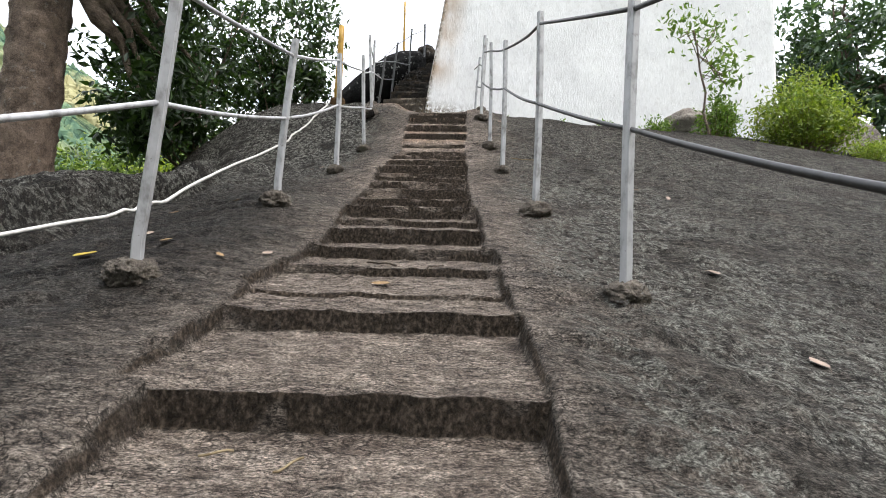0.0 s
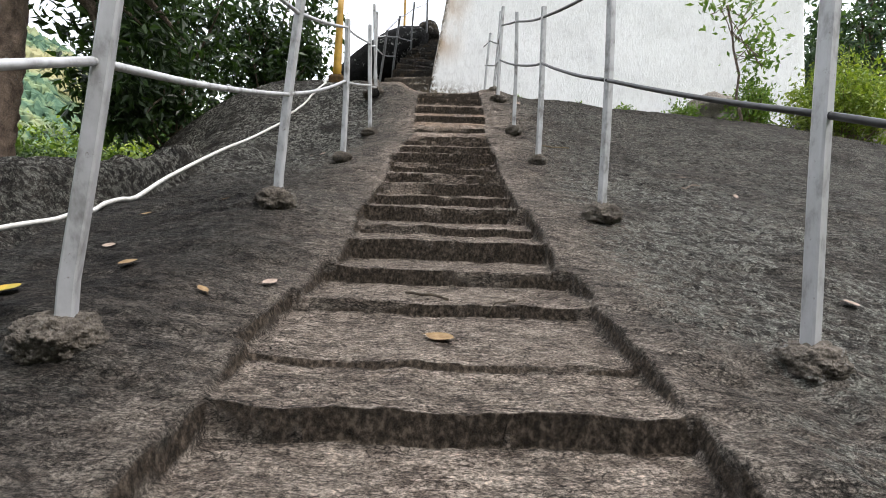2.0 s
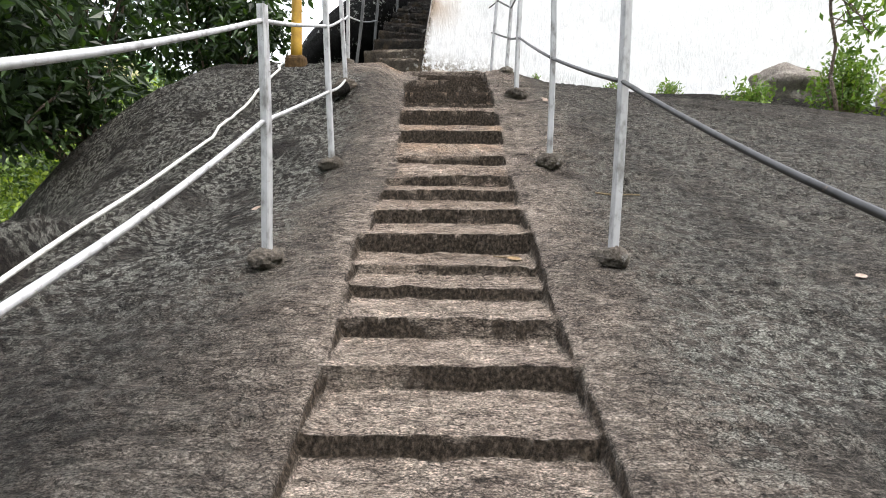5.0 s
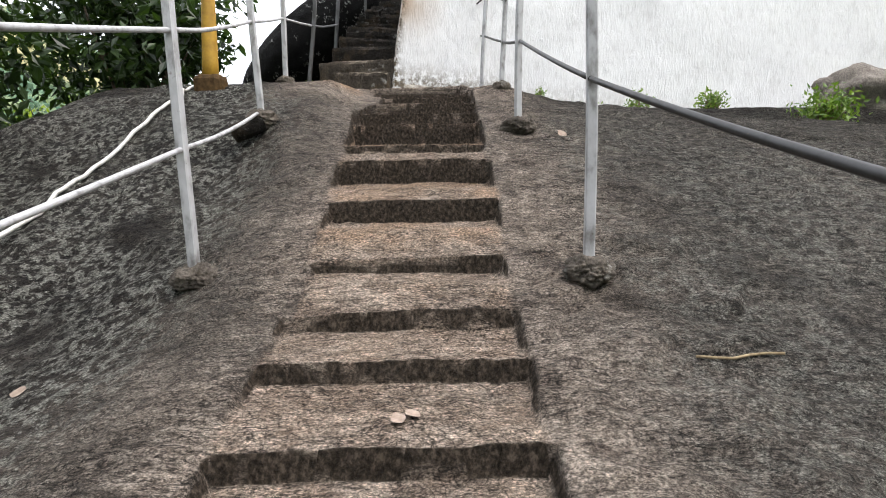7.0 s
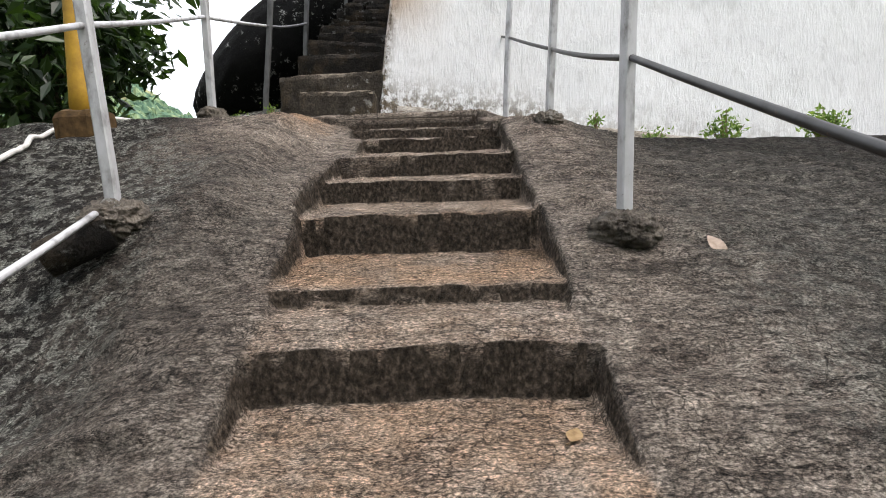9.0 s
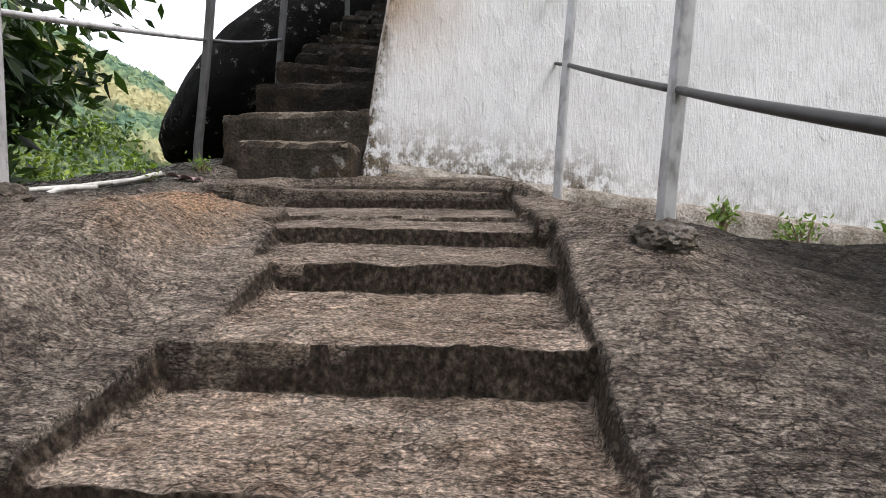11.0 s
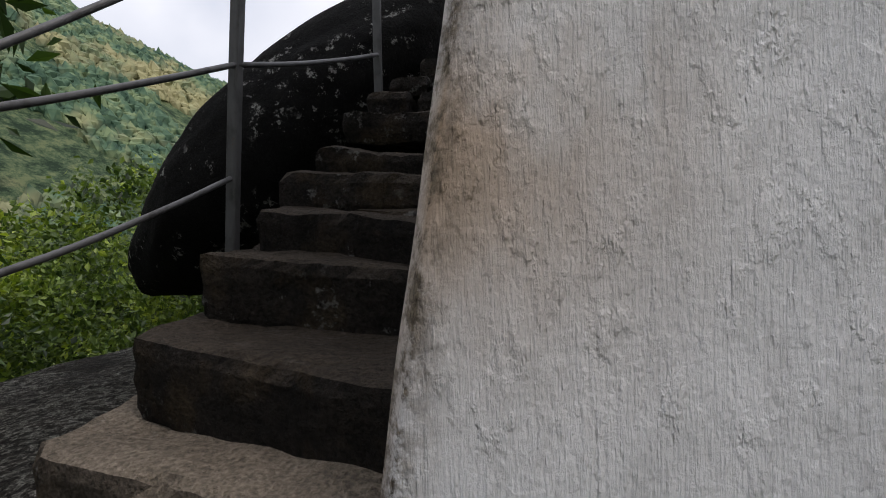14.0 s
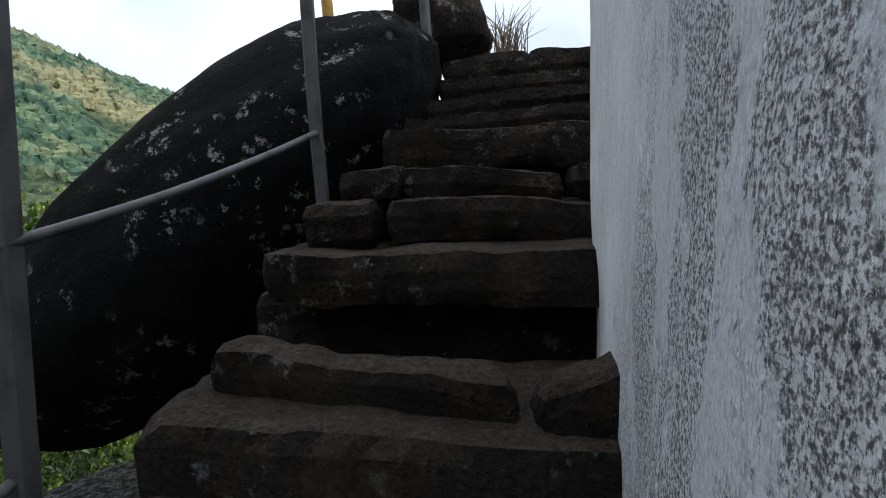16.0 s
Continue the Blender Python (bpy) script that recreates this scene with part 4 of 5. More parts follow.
yellow_post(-2.72, 12.35, ground_z(-2.72, 12.35), 1.85, 0.095, 0.06, 0.03, 0.16, "tapered yellow painted post in a rusty socket")
yellow_post(-1.92, 18.85, 7.5, 2.6, 0.045, 0.035, 0.0, 0, "slim yellow post behind the black boulder")

PIPE = [(-3.3, 3.6, 1.45), (-3.1, 4.2, 1.6), (-2.77, 4.85, 1.77), (-2.84, 5.8, 2.1), (-2.93, 7.1, 2.52), (-3.01, 8.27, 2.86), (-3.09, 9.35, 3.2), (-3.1, 10.2, 3.5), (-2.9, 11.0, 3.9), (-2.8, 11.7, 4.3), (-2.95, 12.2, 4.4), (-2.9, 12.8, 4.5), (-2.6, 13.3, 4.6), (-2.45, 13.8, 4.7)]
pipe_line = [(p.x, p.y, max(ground_z(p.x, p.y), ground_z(p.x + 0.06, p.y)) + 0.022) for p in curve_points(PIPE, 9)]
pipe_line = [(p[0], p[1], max(p[2], q.z if p[1] < 10 else -9)) for p, q in zip(pipe_line, curve_points(PIPE, 9))]
pv, pf = tube(pipe_line, 0.018, 8)
tagged(mesh_ob("water_pipe", pv, pf, M_PVC, smooth=True), "thin pale plastic water pipe lying along the rock", "pipe")
for k, (a, b) in enumerate((((-2.95, 13.75), (-2.52, 14.1)), ((-2.45, 14.15), (-2.22, 14.35)), ((-2.9, 13.9), (-2.35, 14.25)))):
    pv, pf = tube([(a[0], a[1], ground_z(*a) + 0.03), ((a[0] + b[0]) / 2, (a[1] + b[1]) / 2, ground_z((a[0] + b[0]) / 2, (a[1] + b[1]) / 2) + 0.035), (b[0], b[1], ground_z(*b) + 0.03)], 0.017, 8)
    tagged(mesh_ob("broken_pipe", pv, pf, M_PVC, smooth=True), "short broken length of pale pipe on the rock", "pipe", "broken pipes")
# the open end of the rail's sleeve
sv, sf = tube([(-1.80, 10.54, 4.04), (-1.60, 10.66, 4.15)], 0.08, 14)
tagged(mesh_ob("stone_sleeve", sv, sf, M_STEP, smooth=True), "dark stone sleeve that holds the rail's lower end", "anchor")

# enamel plate with unreadable writing, high on the wall
plate = thing("sign_plate", "small pale plate with unreadable lettering on the wall", "sign", (0.36, wall_face(0.36, 9.1) - 0.012, 9.1))
bm = bmesh.new()
bmesh.ops.create_cube(bm, size=1, matrix=Matrix.Diagonal((0.86, 0.02, 0.24, 1)))
part("plate", bm, M_PLATE, plate)
for k, (w, h, zz) in enumerate(((0.76, 0.045, 0.035), (0.62, 0.02, -0.045))):
    bm = bmesh.new()
    bmesh.ops.create_cube(bm, size=1, matrix=pose(0, -0.012, zz) @ Matrix.Diagonal((w, 0.006, h, 1)))
    part("lettering_bar", bm, M_INK, plate, "dark bar of unreadable writing")


# ---------- trees and bushes ----------
def leaves(centres, per, spread, size, rnd, aspect=0.42, droop=0.5):
    """Many small folded leaves round the centres."""
    n = len(centres) * per
    c = np.repeat(np.array(centres), per, 0) + rnd.normal(0, 1, (n, 3)) * np.array(spread)
    d = rnd.normal(0, 1, (n, 3))
    d[:, 2] -= droop
    d /= np.linalg.norm(d, axis=1)[:, None]
    s = rnd.normal(0, 1, (n, 3))
    s -= (s * d).sum(1)[:, None] * d
    s /= np.linalg.norm(s, axis=1)[:, None]
    up = np.cross(d, s)
    ln = np.asarray(size) * rnd.uniform(0.6, 1.3, n)[:, None]
    w = ln * aspect * 0.5
    v = np.stack([c, c + d * ln * 0.45 + s * w + up * w * 0.4, c + d * ln, c + d * ln * 0.45 - s * w + up * w * 0.4], 1).reshape(-1, 3)
    i = np.arange(n) * 4
    f = np.concatenate([np.stack([i, i + 1, i + 2], -1), np.stack([i, i + 2, i + 3], -1)])
    return v, f


def limb(start, end, r0, r1, rnd, wob=0.12):
    a, b = Vector(start), Vector(end)
    n = 7
    pts = [a.lerp(b, t) + Vector(rnd.normal(0, wob, 3)) * (b - a).length * 0.25 * math.sin(math.pi * t) for t in np.linspace(0, 1, n)]
    return tube(pts, r0, 8, [r0 + (r1 - r0) * t for t in np.linspace(0, 1, n)])


def join(pieces):
    vs, fs, o = [], [], 0
    for v, f in pieces:
        vs.extend(tuple(p) for p in v)
        fs.extend(tuple(int(i) + o for i in q) for q in f)
        o += len(v)
    return vs, fs


def tree(name, label, base, trunk_top, r0, r1, blobs, mat, seed, clumps=60, per=24, size=0.16, limbs=7, aspect=0.42, category="tree", fork=0.45):
    """blobs: (x, y, z, rx, ry, rz) ellipsoids that the crown fills unevenly."""
    rnd = np.random.default_rng(seed)
    root = thing(name, label, category, base)
    o = Vector(base)
    v, f = limb((0, 0, -0.3), Vector(trunk_top) - o, r0, r1, rnd, 0.05)
    if r0 > 0.2:
        pts = [Vector((0, 0, -0.3)).lerp(Vector(trunk_top) - o, t) + Vector((0.12 * math.sin(t * 5), 0, 0)) for t in np.linspace(0, 1, 90)]
        v, f = tube(pts, r0, 40, [r0 * (1 + 0.12 * (1 - t) ** 6) + (r1 - r0) * t for t in np.linspace(0, 1, 90)])
        mid = [pts[k // 40] for k in range(len(v))]
        v = [c + (p - c) * (1 + 0.10 * noise.noise(Vector((p.x * 14, p.y * 14, p.z * 4))) + 0.07 * noise.noise(p * 26)) for p, c in zip(v, mid)]
    mesh_ob("trunk", v, f, M_BARK, root, smooth=True)
    wood, centres = [], []
    for bx, by, bz, rx, ry, rz in blobs:
        for k in range(clumps):
            d = rnd.normal(0, 1, 3)
            d /= np.linalg.norm(d)
            q = np.array((bx, by, bz)) + d * np.array((rx, ry, rz)) * rnd.uniform(0.35, 1.05) - np.array(base)
            centres.append(q)
        for k in range(limbs):
            e = centres[-1 - int(rnd.integers(0, clumps))]
            s = (Vector(trunk_top) - o) * float(rnd.uniform(fork, 1.0))
            wood.append(limb(s, Vector(e), r1 * 0.55, 0.012, rnd, 0.10))
    wv, wf = join(wood)
    mesh_ob("branchwork", wv, wf, M_BARK, root, smooth=True)
    v, f = leaves(centres, per, (0.17, 0.17, 0.14), size, rnd, aspect)
    tagged(mesh_ob("crown", v, f, mat, root), kind="stuff")
    return root


# the dark trees beside the shoulder of the rock
tree("tree", "big rough-barked tree leaning over the rock's edge", (-7.75, 8.6, 0.4), (-6.75, 8.9, 7.2), 0.47, 0.40,
     [(-5.6, 8.6, 8.8, 2.8, 2.6, 1.4), (-5.9, 10.2, 4.9, 1.0, 1.2, 1.0), (-5.4, 9.6, 6.6, 1.2, 1.2, 0.9)], M_LEAF, 3, 60, 24, 0.22, fork=0.9)
tree("tree", "slender tree with dense dark glossy leaves below the rock", (-6.6, 12.6, -0.5), (-6.2, 12.6, 6.0), 0.14, 0.07,
     [(-6.3, 12.4, 6.2, 1.7, 1.7, 1.6), (-6.6, 11.6, 4.2, 1.3, 1.3, 0.9), (-7.4, 13.4, 5.0, 1.4, 1.5, 1.6)], M_LEAF, 5, 90, 26, 0.22)
tree("tree", "forked tree with dark leaves against the bright sky", (-5.6, 15.4, 0.5), (-5.0, 15.4, 6.6), 0.13, 0.07,
     [(-4.8, 15.2, 7.7, 1.7, 1.7, 1.6), (-4.6, 15.0, 6.0, 1.1, 1.2, 0.9), (-6.0, 15.6, 6.2, 1.2, 1.3, 1.5)], M_LEAF, 8, 75, 26, 0.22)
tree("tree", "tall dark tree hung with creepers behind the wall", (15.5, 21.0, 1.0), (15.0, 21.0, 9.5), 0.45, 0.25,
     [(15.0, 20.5, 9.5, 3.6, 2.6, 2.6), (16.5, 20.0, 6.6, 2.6, 2.2, 2.6), (13.4, 20.4, 7.6, 1.4, 1.6, 2.4)], M_LEAFG, 11, 130, 26, 0.30)
tree("tree", "thin young tree with sparse yellow-green leaves by the wall", (5.95, 12.2, ground_z(5.95, 12.2)), (5.4, 12.1, 6.5), 0.035, 0.016,
     [(5.6, 12.1, 6.6, 0.75, 0.6, 0.75), (6.1, 12.1, 5.6, 0.35, 0.35, 0.6)], M_LEAFY, 15, 26, 9, 0.16, 6, 0.4)


def bush(label, x, y, rx, rz, mat, seed, stems=26, per=16, size=0.09, clumps=3, name="bush", spread=0.10):
    rnd = np.random.default_rng(seed)
    z = ground_z(x, y)
    root = thing(name, label, "plant" if name != "bush" else "bush", (x, y, z))
    wood, centres = [], []
    for k in range(stems):
        a, r = rnd.uniform(0, 2 * math.pi), math.sqrt(rnd.uniform(0, 1))
        h = rz * (1 - 0.55 * r * r) * rnd.uniform(0.7, 1.1)
        tip = np.array((math.cos(a) * r * rx, math.sin(a) * r * rx * 0.8, h))
        wood.append(tube([(tip[0] * 0.15, tip[1] * 0.15, -0.08), tuple(tip * np.array((0.6, 0.6, 0.5))), tuple(tip)], 0.008, 5, [0.010, 0.007, 0.003]))
        for j in range(clumps):
            centres.append(tip * rnd.uniform(0.45, 1.0) + rnd.normal(0, spread * 0.8, 3) * np.array((1, 1, 0.6)))
    wv, wf = join(wood)
    tagged(mesh_ob("stemwork", wv, wf, M_TWIG, root), kind="stuff")
    v, f = leaves(centres, per, (spread, spread, spread), size, rnd, 0.45, -0.4)
    tagged(mesh_ob("foliage", v, f, mat, root), kind="stuff")
    return root


bush("bright yellow-green leafy bush on the rock's shoulder", 8.25, 12.6, 1.2, 2.05, M_LEAFB, 31, 80, 18, 0.11, 6, "bush", 0.14)
bush("light green shrub beside the young tree", 6.35, 12.7, 0.55, 1.15, M_LEAFY, 33, 30, 16, 0.10, 4)
bush("low green shrub in front of the white wall", 5.0, 13.2, 0.35, 0.42, M_LEAFY, 35, 18, 12, 0.09, 3)
bush("small weed growing against the wall", 2.95, 14.3, 0.2, 0.36, M_LEAFY, 37, 9, 8, 0.07, 3, "weed", 0.05)
bush("small weed growing against the wall", 4.1, 14.35, 0.25, 0.42, M_LEAFY, 38, 12, 9, 0.08, 3, "weed", 0.05)
bush("small leafy weed in a crack by the wall", 2.25, 14.4, 0.12, 0.22, M_LEAFY, 39, 8, 6, 0.05, 3, "weed", 0.05)
bush("tiny weed beside the handrail's foot", 1.30, 13.55, 0.07, 0.16, M_LEAFY, 41, 6, 6, 0.05, 2, "weed", 0.03)
bush("tiny weed at the foot of the stair", -2.02, 14.55, 0.07, 0.09, M_LEAFY, 43, 6, 5, 0.035, 2, "weed", 0.03)
bush("tiny weed beside the lowest stone block", -2.3, 14.3, 0.05, 0.07, M_LEAFY, 44, 5, 5, 0.03, 2, "weed", 0.03)
bush("yellowing shrub below the rock's far shoulder", 10.5, 13.5, 0.7, 0.8, M_LEAFB, 46, 30, 14, 0.09, 4)

# grass tuft at the head of the stair
rnd_g = np.random.default_rng(9)
blades = []
for k in range(70):
    a, r = rnd_g.uniform(0, 6.28), rnd_g.uniform(0.1, 0.34)
    h = rnd_g.uniform(0.2, 0.42)
    b = rnd_g.normal(0, 0.07, 2)
    blades.append(tube([(b[0], b[1], 0), (b[0] + math.cos(a) * r * 0.35, b[1] + math.sin(a) * r * 0.35, h * 0.7), (b[0] + math.cos(a) * r, b[1] + math.sin(a) * r, h)], 0.004, 3, [0.005, 0.004, 0.001]))
gv, gf = join(blades)
tuft = mesh_ob("grass_tuft", gv, gf, M_TWIG)
tuft.location = (-0.62, 19.35, 8.0)
tagged(tuft, "dry spiky grass tuft at the stair's head", "grass", kind="stuff")


# ---------- valley and hills ----------
def hill_height(x, y):
    r = np.hypot(x, y - 10)
    z = -14 - 0.02 * r
    az = np.degrees(np.arctan2(x, y - 10))
    # the ridge behind the viewpoint is unseen, added to hold back low light
    ridge = np.interp(az, [-180, -100, -75, -58, -48, -42, -36, -31, -26, -18, 0, 25, 60, 120, 180], [26, 20, 18, 24, 19.5, 16.2, 13.4, 11.4, 8.0, 4, 2, 6, 16, 24, 26])
    top = 330 * np.tan(np.radians(ridge))
    z = z + (top + 16) * sstep(40, 330, r) ** 1.25 * sstep(900, 420, r) + 22 * sstep(400, 900, r)
    return z + 9 * fbm(x * 0.02, y * 0.02, 5, 3) * sstep(30, 140, r) + 3.4 * fbm(x * 0.14, y * 0.14, 3, 13) * sstep(60, 160, r)


rr = np.concatenate([np.arange(4, 40, 3), np.arange(40, 420, 4.0), np.arange(420, 900, 40), np.arange(900, 4000, 400)])
aa = np.radians(np.concatenate([np.arange(-75, -10, 0.6), np.arange(-10, 285, 4.0)]))
gr, ga = np.meshgrid(rr, aa)
hx, hy = gr * np.sin(ga), 10 + gr * np.cos(ga)
hz = hill_height(hx, hy)
hv = np.stack([hx, hy, hz], -1).reshape(-1, 3)
na, nr = len(aa), len(rr)
hf = [(i * nr + j, i * nr + j + 1, ((i + 1) % na) * nr + j + 1, ((i + 1) % na) * nr + j) for i in range(na) for j in range(nr - 1)]
tagged(mesh_ob("backdrop_hills", hv, hf, M_HILL, smooth=True), "wooded green hillside with bare tan patches across the valley", "hillside", kind="structure")


def woods(name, label, spots, mat, seed, clump, detail_leaves, leaf):
    """Crowns of far trees: clouds of leaf clumps over the valley floor, one mesh."""
    rnd = np.random.default_rng(seed)
    centres = []
    for x, y, z, r in spots:
        for k in range(clump):
            d = rnd.normal(0, 1, 3)
            d /= np.linalg.norm(d)
            d[2] = abs(d[2]) * 1.1 - 0.25
            centres.append(np.array((x, y, z)) + d * r * rnd.uniform(0.75, 1.05))
    centres = np.array(centres)
    v, f = leaves(centres, detail_leaves, (leaf * 1.1,) * 3, leaf, rnd, 0.6, 0.3)
    return tagged(mesh_ob(name, v, f, mat), label, "trees", kind="stuff")


rnd_w = np.random.default_rng(77)
near = []
for k in range(46):
    a, r = math.radians(rnd_w.uniform(-68, -16)), rnd_w.uniform(14, 34)
    near.append((r * math.sin(a) - 1, 14 + r * math.cos(a), rnd_w.uniform(-1.5, 3.6), rnd_w.uniform(1.5, 3.0)))
near += [(-12.6, 27.4, 5.6, 2.3), (-14.8, 25.8, 4.6, 2.2), (-10.4, 29.8, 4.2, 2.2), (-13.0, 28.0, 2.5, 3.0), (-16.5, 23.5, 3.6, 2.4)]
woods("valley_trees", "sunlit green treetops in the valley below the rock", near, M_LEAFV, 51, 120, 14, 0.22)
middle = []
for k in range(420):
    a, r = math.radians(rnd_w.uniform(-70, -14)), 32 + 90 * rnd_w.uniform(0, 1) ** 0.8
    x, y = r * math.sin(a), 10 + r * math.cos(a)
    middle.append((x, y, float(hill_height(np.array([x]), np.array([y]))[0]) + rnd_w.uniform(1.5, 4.5), rnd_w.uniform(2.0, 3.4)))
woods("middle_woods", "dense green forest canopy filling the valley", middle, M_LEAFV, 55, 40, 9, 0.5)
far = []
while len(far) < 12000:
    a, r = math.radians(rnd_w.uniform(-64, -18)), 75 + 270 * rnd_w.uniform(0, 1) ** 0.8
    x, y = r * math.sin(a), 10 + r * math.cos(a)
    bare = float(fbm(np.array([x * 0.016]), np.array([y * 0.016]), 3, 91)[0])
    if bare < 0.10:
        far.append((x, y, float(hill_height(np.array([x]), np.array([y]))[0]) + 0.4, rnd_w.uniform(0.8, 1.9) + 0.003 * r))


def crowns(name, label, spots, mat, seed):
    """Lumpy crowns of far trees, one mesh."""
    rnd = np.random.default_rng(seed)
    bm = bmesh.new()
    bmesh.ops.create_icosphere(bm, subdivisions=1, radius=1)
    ball = np.array([v.co for v in bm.verts])
    tris = np.array([[v.index for v in f.verts] for f in bm.faces])
    bm.free()
    vs, fs = [], []
    for k, (x, y, z, r) in enumerate(spots):
        size = np.array((r * rnd.uniform(0.7, 1.1), r * rnd.uniform(0.7, 1.1), r * rnd.uniform(0.7, 1.5)))
        vs.append(ball * (1 + rnd.normal(0, 0.24, (len(ball), 1))) * size + np.array((x, y, z)))
        fs.append(tris + k * len(ball))
    return tagged(mesh_ob(name, np.concatenate(vs), np.concatenate(fs), mat), label, "trees", kind="stuff")


crowns("far_woods", "distant wooded slope with many tree crowns", far, M_FARLEAF, 52)
left = []
for k in range(16):
    left.append((rnd_w.uniform(-22, -9), rnd_w.uniform(6, 22), rnd_w.uniform(-4.0, -0.5), rnd_w.uniform(1.6, 2.6)))
woods("valley_shrubs", "bright green scrub on the slope below the rock", left, M_LEAFV, 53, 60, 16, 0.26)


# unseen trees added behind the viewpoint to block light from the low sky
behind = []
for k in range(44):
    a = math.radians(rnd_w.uniform(120, 248))
    r = rnd_w.uniform(9, 15)
    behind.append((r * math.sin(a), 1 + r * math.cos(a), rnd_w.uniform(-1, 6.5), rnd_w.uniform(1.8, 2.8)))
woods("unseen_shade_trees", "dark green trees added unseen behind the view to dim low sky light", behind, M_LEAF, 54, 60, 14, 0.34)


# ---------- litter on the rock ----------
def fallen_leaf(x, y, size, turn, mat, label, curl=0.25, dz=0.012):
    bm = bmesh.new()
    n = 6
    mid, lt, rt = [], [], []
    for k in range(n + 1):
        t = k / n
        w = size * 0.3 * math.sin(math.pi * min(1, t * 0.97 + 0.02)) ** 0.8
        zc = curl * size * (t - 0.5) ** 2
        mid.append(bm.verts.new(((t - 0.5) * size, 0, zc)))
        lt.append(bm.verts.new(((t - 0.5) * size, w, zc + curl * w * 0.9)))
        rt.append(bm.verts.new(((t - 0.5) * size, -w, zc + curl * w * 0.6)))
    for k in range(n):
        bm.faces.new((mid[k], mid[k + 1], lt[k + 1], lt[k]))
        bm.faces.new((rt[k], rt[k + 1], mid[k + 1], mid[k]))
    v, f = tube([(-size * 0.5, 0, curl * size * 0.25), (-size * 0.72, 0.01, 0.0)], size * 0.012, 5)
    vs = [bm.verts.new(p) for p in v]
    for q in f:
        bm.faces.new([vs[i] for i in q])
    bmesh.ops.recalc_face_normals(bm, faces=bm.faces)
    g = ground_z(x, y)
    sx, sy = (ground_z(x + 0.06, y) - g) / 0.06, (ground_z(x, y + 0.06) - g) / 0.06
    ob = part("fallen_leaf", bm, mat, smooth=True)
    nrm = Vector((-sx, -sy, 1)).normalized()
    ob.matrix_world = Matrix.Translation((x, y, g + dz)) @ nrm.to_track_quat("Z", "Y").to_matrix().to_4x4() @ pose(0, 0, 0, 0, 0, turn)
    return tagged(ob, label, "leaf", "fallen leaves")


for x, y, s, turn, mat, label in (
    (-2.04, 2.96, 0.20, 20, M_YLEAF, "yellow and green fallen leaf on the rock"),
    (-1.84, 4.68, 0.12, 10, M_DRYLEAF, "dry tan leaf lying on the rock"),
    (-1.74, 3.32, 0.14, -10, M_DRYLEAF, "dry tan leaf lying on the rock"),
    (-2.36, 4.57, 0.07, 60, M_DRYLEAF, "small dry leaf on the rock"),
    (-0.22, 2.9, 0.14, 5, M_DRYLEAF, "dry tan leaf on a cut step"),
    (2.2, 3.95, 0.13, -25, M_PALELEAF, "bleached leaf lying on the rock"),
    (1.95, 2.35, 0.12, 70, M_PALELEAF, "curled pale leaf on the rock"),
    (2.45, 6.95, 0.10, 10, M_PALELEAF, "bleached leaf lying on the rock"),
    (2.75, 6.35, 0.09, 60, M_PALELEAF, "small bleached leaf on the rock"),
    (-1.05, 3.32, 0.09, 40, M_PALELEAF, "pale leaf on the worn rock"),
    (-0.22, 7.76, 0.09, 10, M_PALELEAF, "crumpled pale leaves on a cut step"),
    (-0.17, 7.79, 0.08, 70, M_PALELEAF, "crumpled pale leaves on a cut step"),
    (0.98, 10.62, 0.11, 120, M_PALELEAF, "curled pinkish dry leaf on the rock"),
    (0.17, 9.80, 0.08, 20, M_DRYLEAF, "small dry leaf on a cut step"),
    (0.20, 14.25, 0.15, -8, M_DRYLEAF, "orange leaf on the ledge by the wall"),
    (0.42, 14.25, 0.08, 40, M_PALELEAF, "pale scrap on the ledge by the wall"),
    (-0.55, 14.2, 0.10, 0, M_DRYLEAF, "dry leaf on the landing"),
    (-1.52, 13.63, 0.06, 0, M_PALELEAF, "pale scrap on the landing"),
    (0.17, 7.0, 0.11, -30, M_DRYLEAF, "dry leaf on a cut step"),
    (-2.0, 8.3, 0.10, 30, M_PALELEAF, "pale leaf on the lichened rock"),
    (-2.1, 8.1, 0.08, 80, M_PALELEAF, "pale leaf on the lichened rock"),
    (-1.55, 14.28, 0.09, 15, M_DRYLEAF, "dry leaf on the landing"),
    (-2.2, 3.9, 0.08, 15, M_PALELEAF, "small pale leaf on the rock"),
    (-1.25, 3.05, 0.07, 100, M_DRYLEAF, "small dry leaf on the rock"),
):
    fallen_leaf(x, y, s, turn, mat, label)

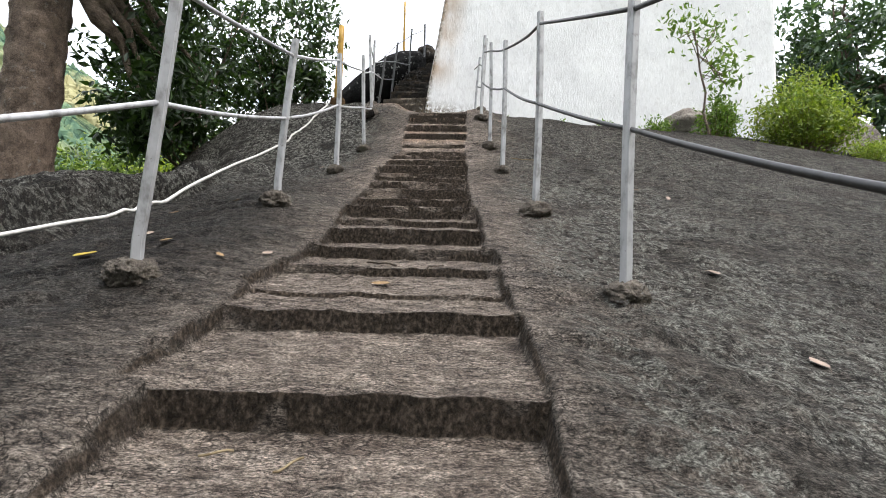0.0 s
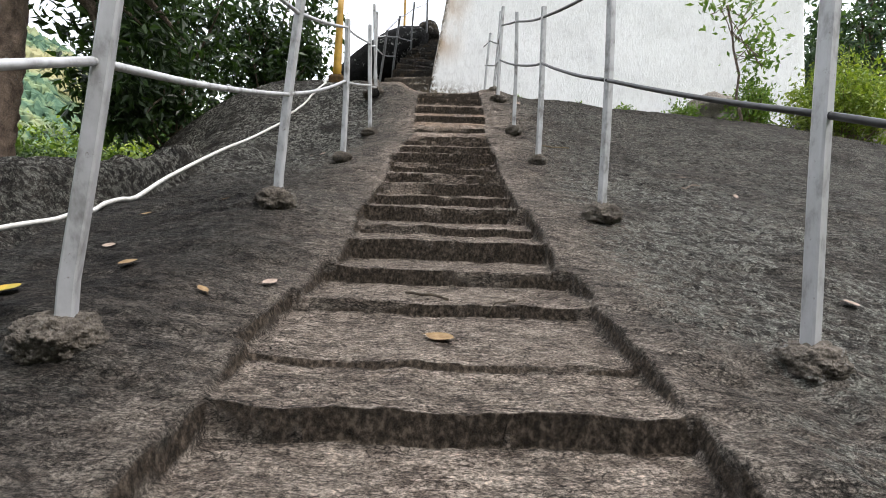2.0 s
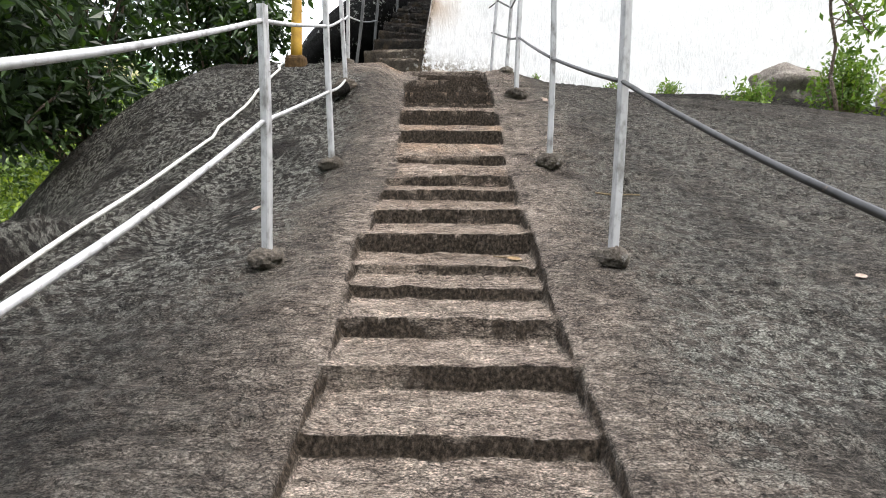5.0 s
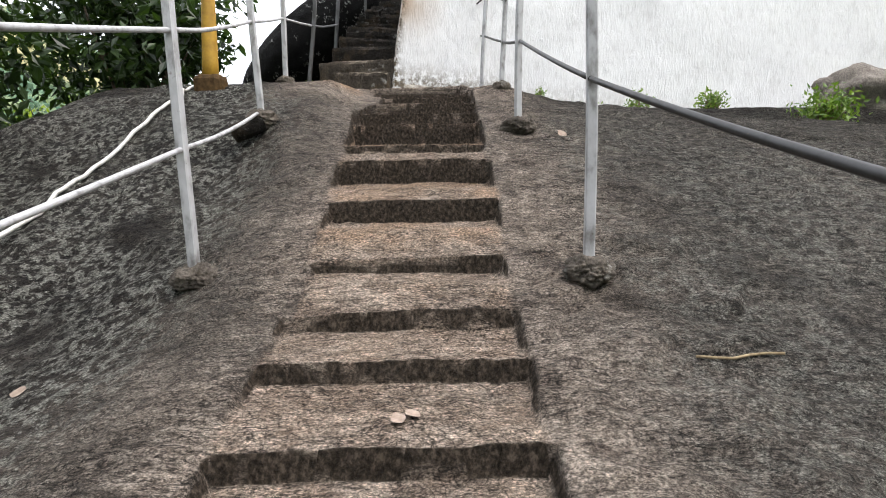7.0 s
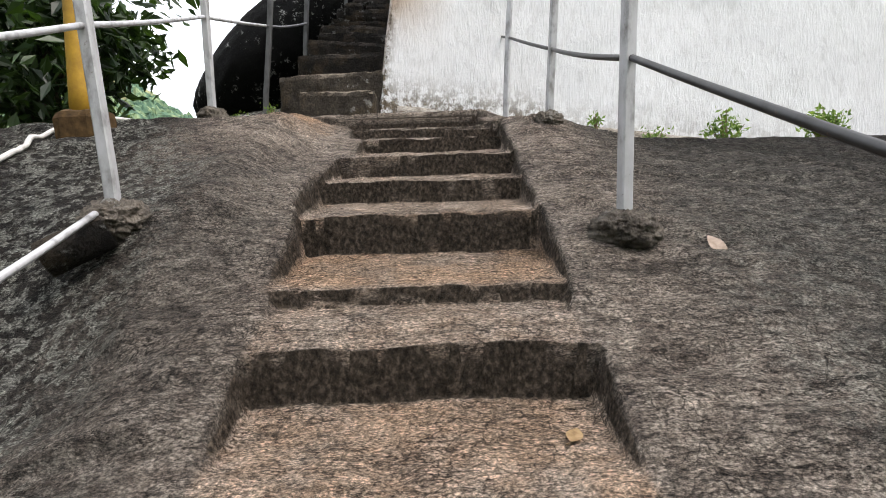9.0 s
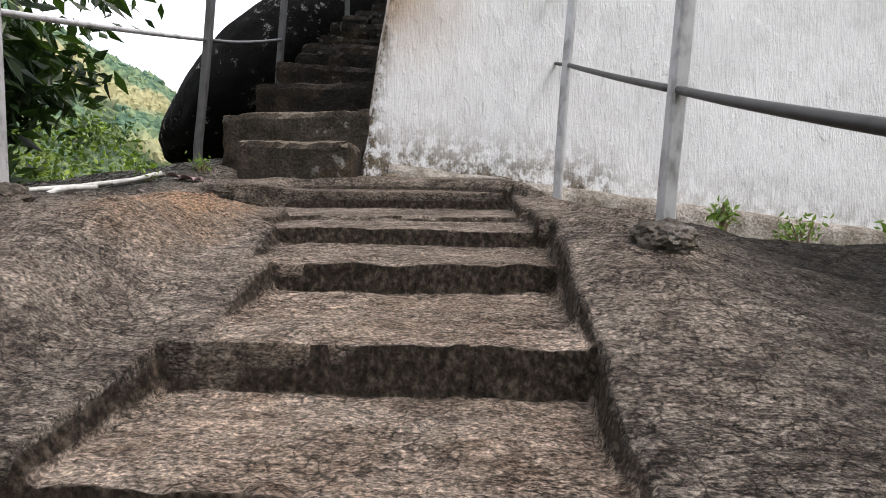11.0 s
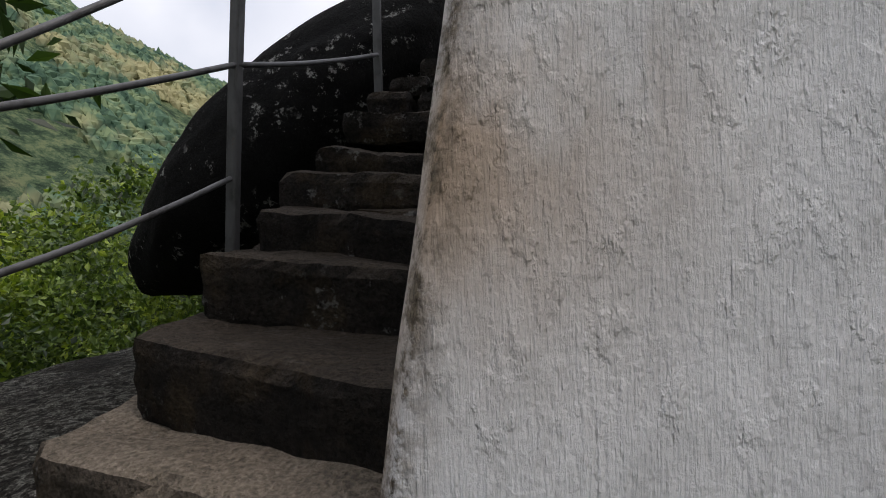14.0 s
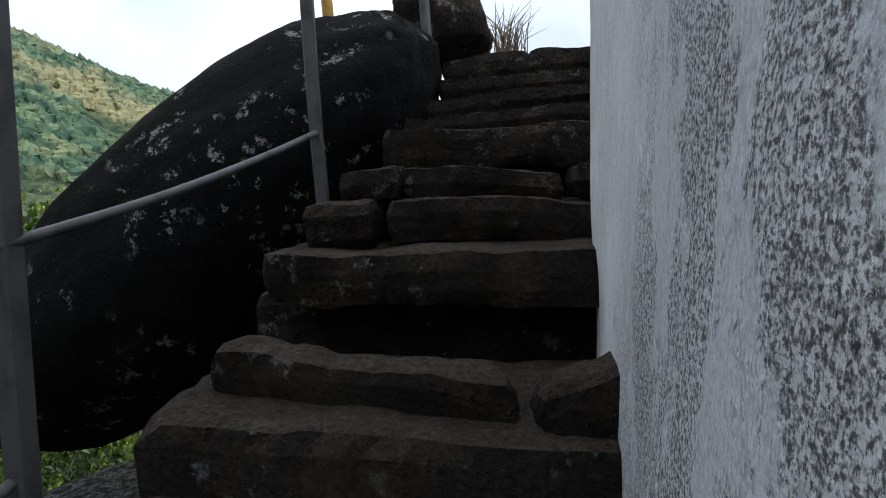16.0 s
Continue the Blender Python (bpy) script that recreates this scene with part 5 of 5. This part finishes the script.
for x, y, ln, turn, mat, label in (
    (1.20, 8.14, 0.42, 12, M_TWIG, "pale stick lying on the rock"),
    (-0.30, 3.45, 0.24, -25, M_SOIL, "dark twig on a cut step"),
    (0.05, 3.32, 0.18, 20, M_SOIL, "dark twig on a cut step"),
    (0.12, 7.05, 0.17, -12, M_TWIG, "bamboo sliver on a cut step"),
    (2.35, 6.5, 0.22, 15, M_PALELEAF, "pale straw on the rock"),
    (-0.45, 1.28, 0.10, 30, M_TWIG, "straw on a cut step"),
    (-0.22, 1.22, 0.11, 55, M_TWIG, "straw on a cut step"),
):
    ca, sa = math.cos(math.radians(turn)), math.sin(math.radians(turn))
    pts = []
    for t in np.linspace(-0.5, 0.5, 6):
        px, py = x + ca * ln * t, y + sa * ln * t + 0.008 * math.sin(t * 9)
        pts.append((px, py, ground_z(px, py) + 0.015))
    v, f = tube(pts, 0.004 if ln < 0.2 else 0.007, 6)
    tagged(mesh_ob("stick", v, f, mat, smooth=True), label, "stick", "fallen sticks")

# small loose stones and crumbs
rnd_s = np.random.default_rng(21)
for k in range(34):
    if k < 22:
        x, y = rnd_s.uniform(0.7, 3.2), rnd_s.uniform(14.1, 14.5)
    else:
        x, y = rnd_s.uniform(-2.9, -1.7), rnd_s.uniform(13.4, 14.6)
    s = rnd_s.uniform(0.012, 0.035)
    bm = bmesh.new()
    bmesh.ops.create_icosphere(bm, subdivisions=1, radius=s)
    for v in bm.verts:
        v.co *= rnd_s.uniform(0.7, 1.2)
        v.co.z *= 0.6
    ob = part("pebble", bm, M_PALE if k % 3 else M_MORTAR)
    ob.location = (x, y, ground_z(x, y) + s * 0.3)
    tagged(ob, "small loose stone by the wall" if k < 22 else "small loose stone on the rock", "stone", "loose stones")

for x, y in ((-1.88, 14.12), (-2.02, 14.2)):
    bm = bmesh.new()
    bmesh.ops.create_grid(bm, x_segments=7, y_segments=5, size=0.06)
    for v in bm.verts:
        v.co.z = 0.03 + 0.03 * noise.noise(v.co * 30 + Vector((x, y, 0)))
    ob = part("wrapper", bm, M_PINK)
    ob.location = (x, y, ground_z(x, y) - 0.004)
    tagged(ob, "crumpled pink wrapper on the landing", "litter")
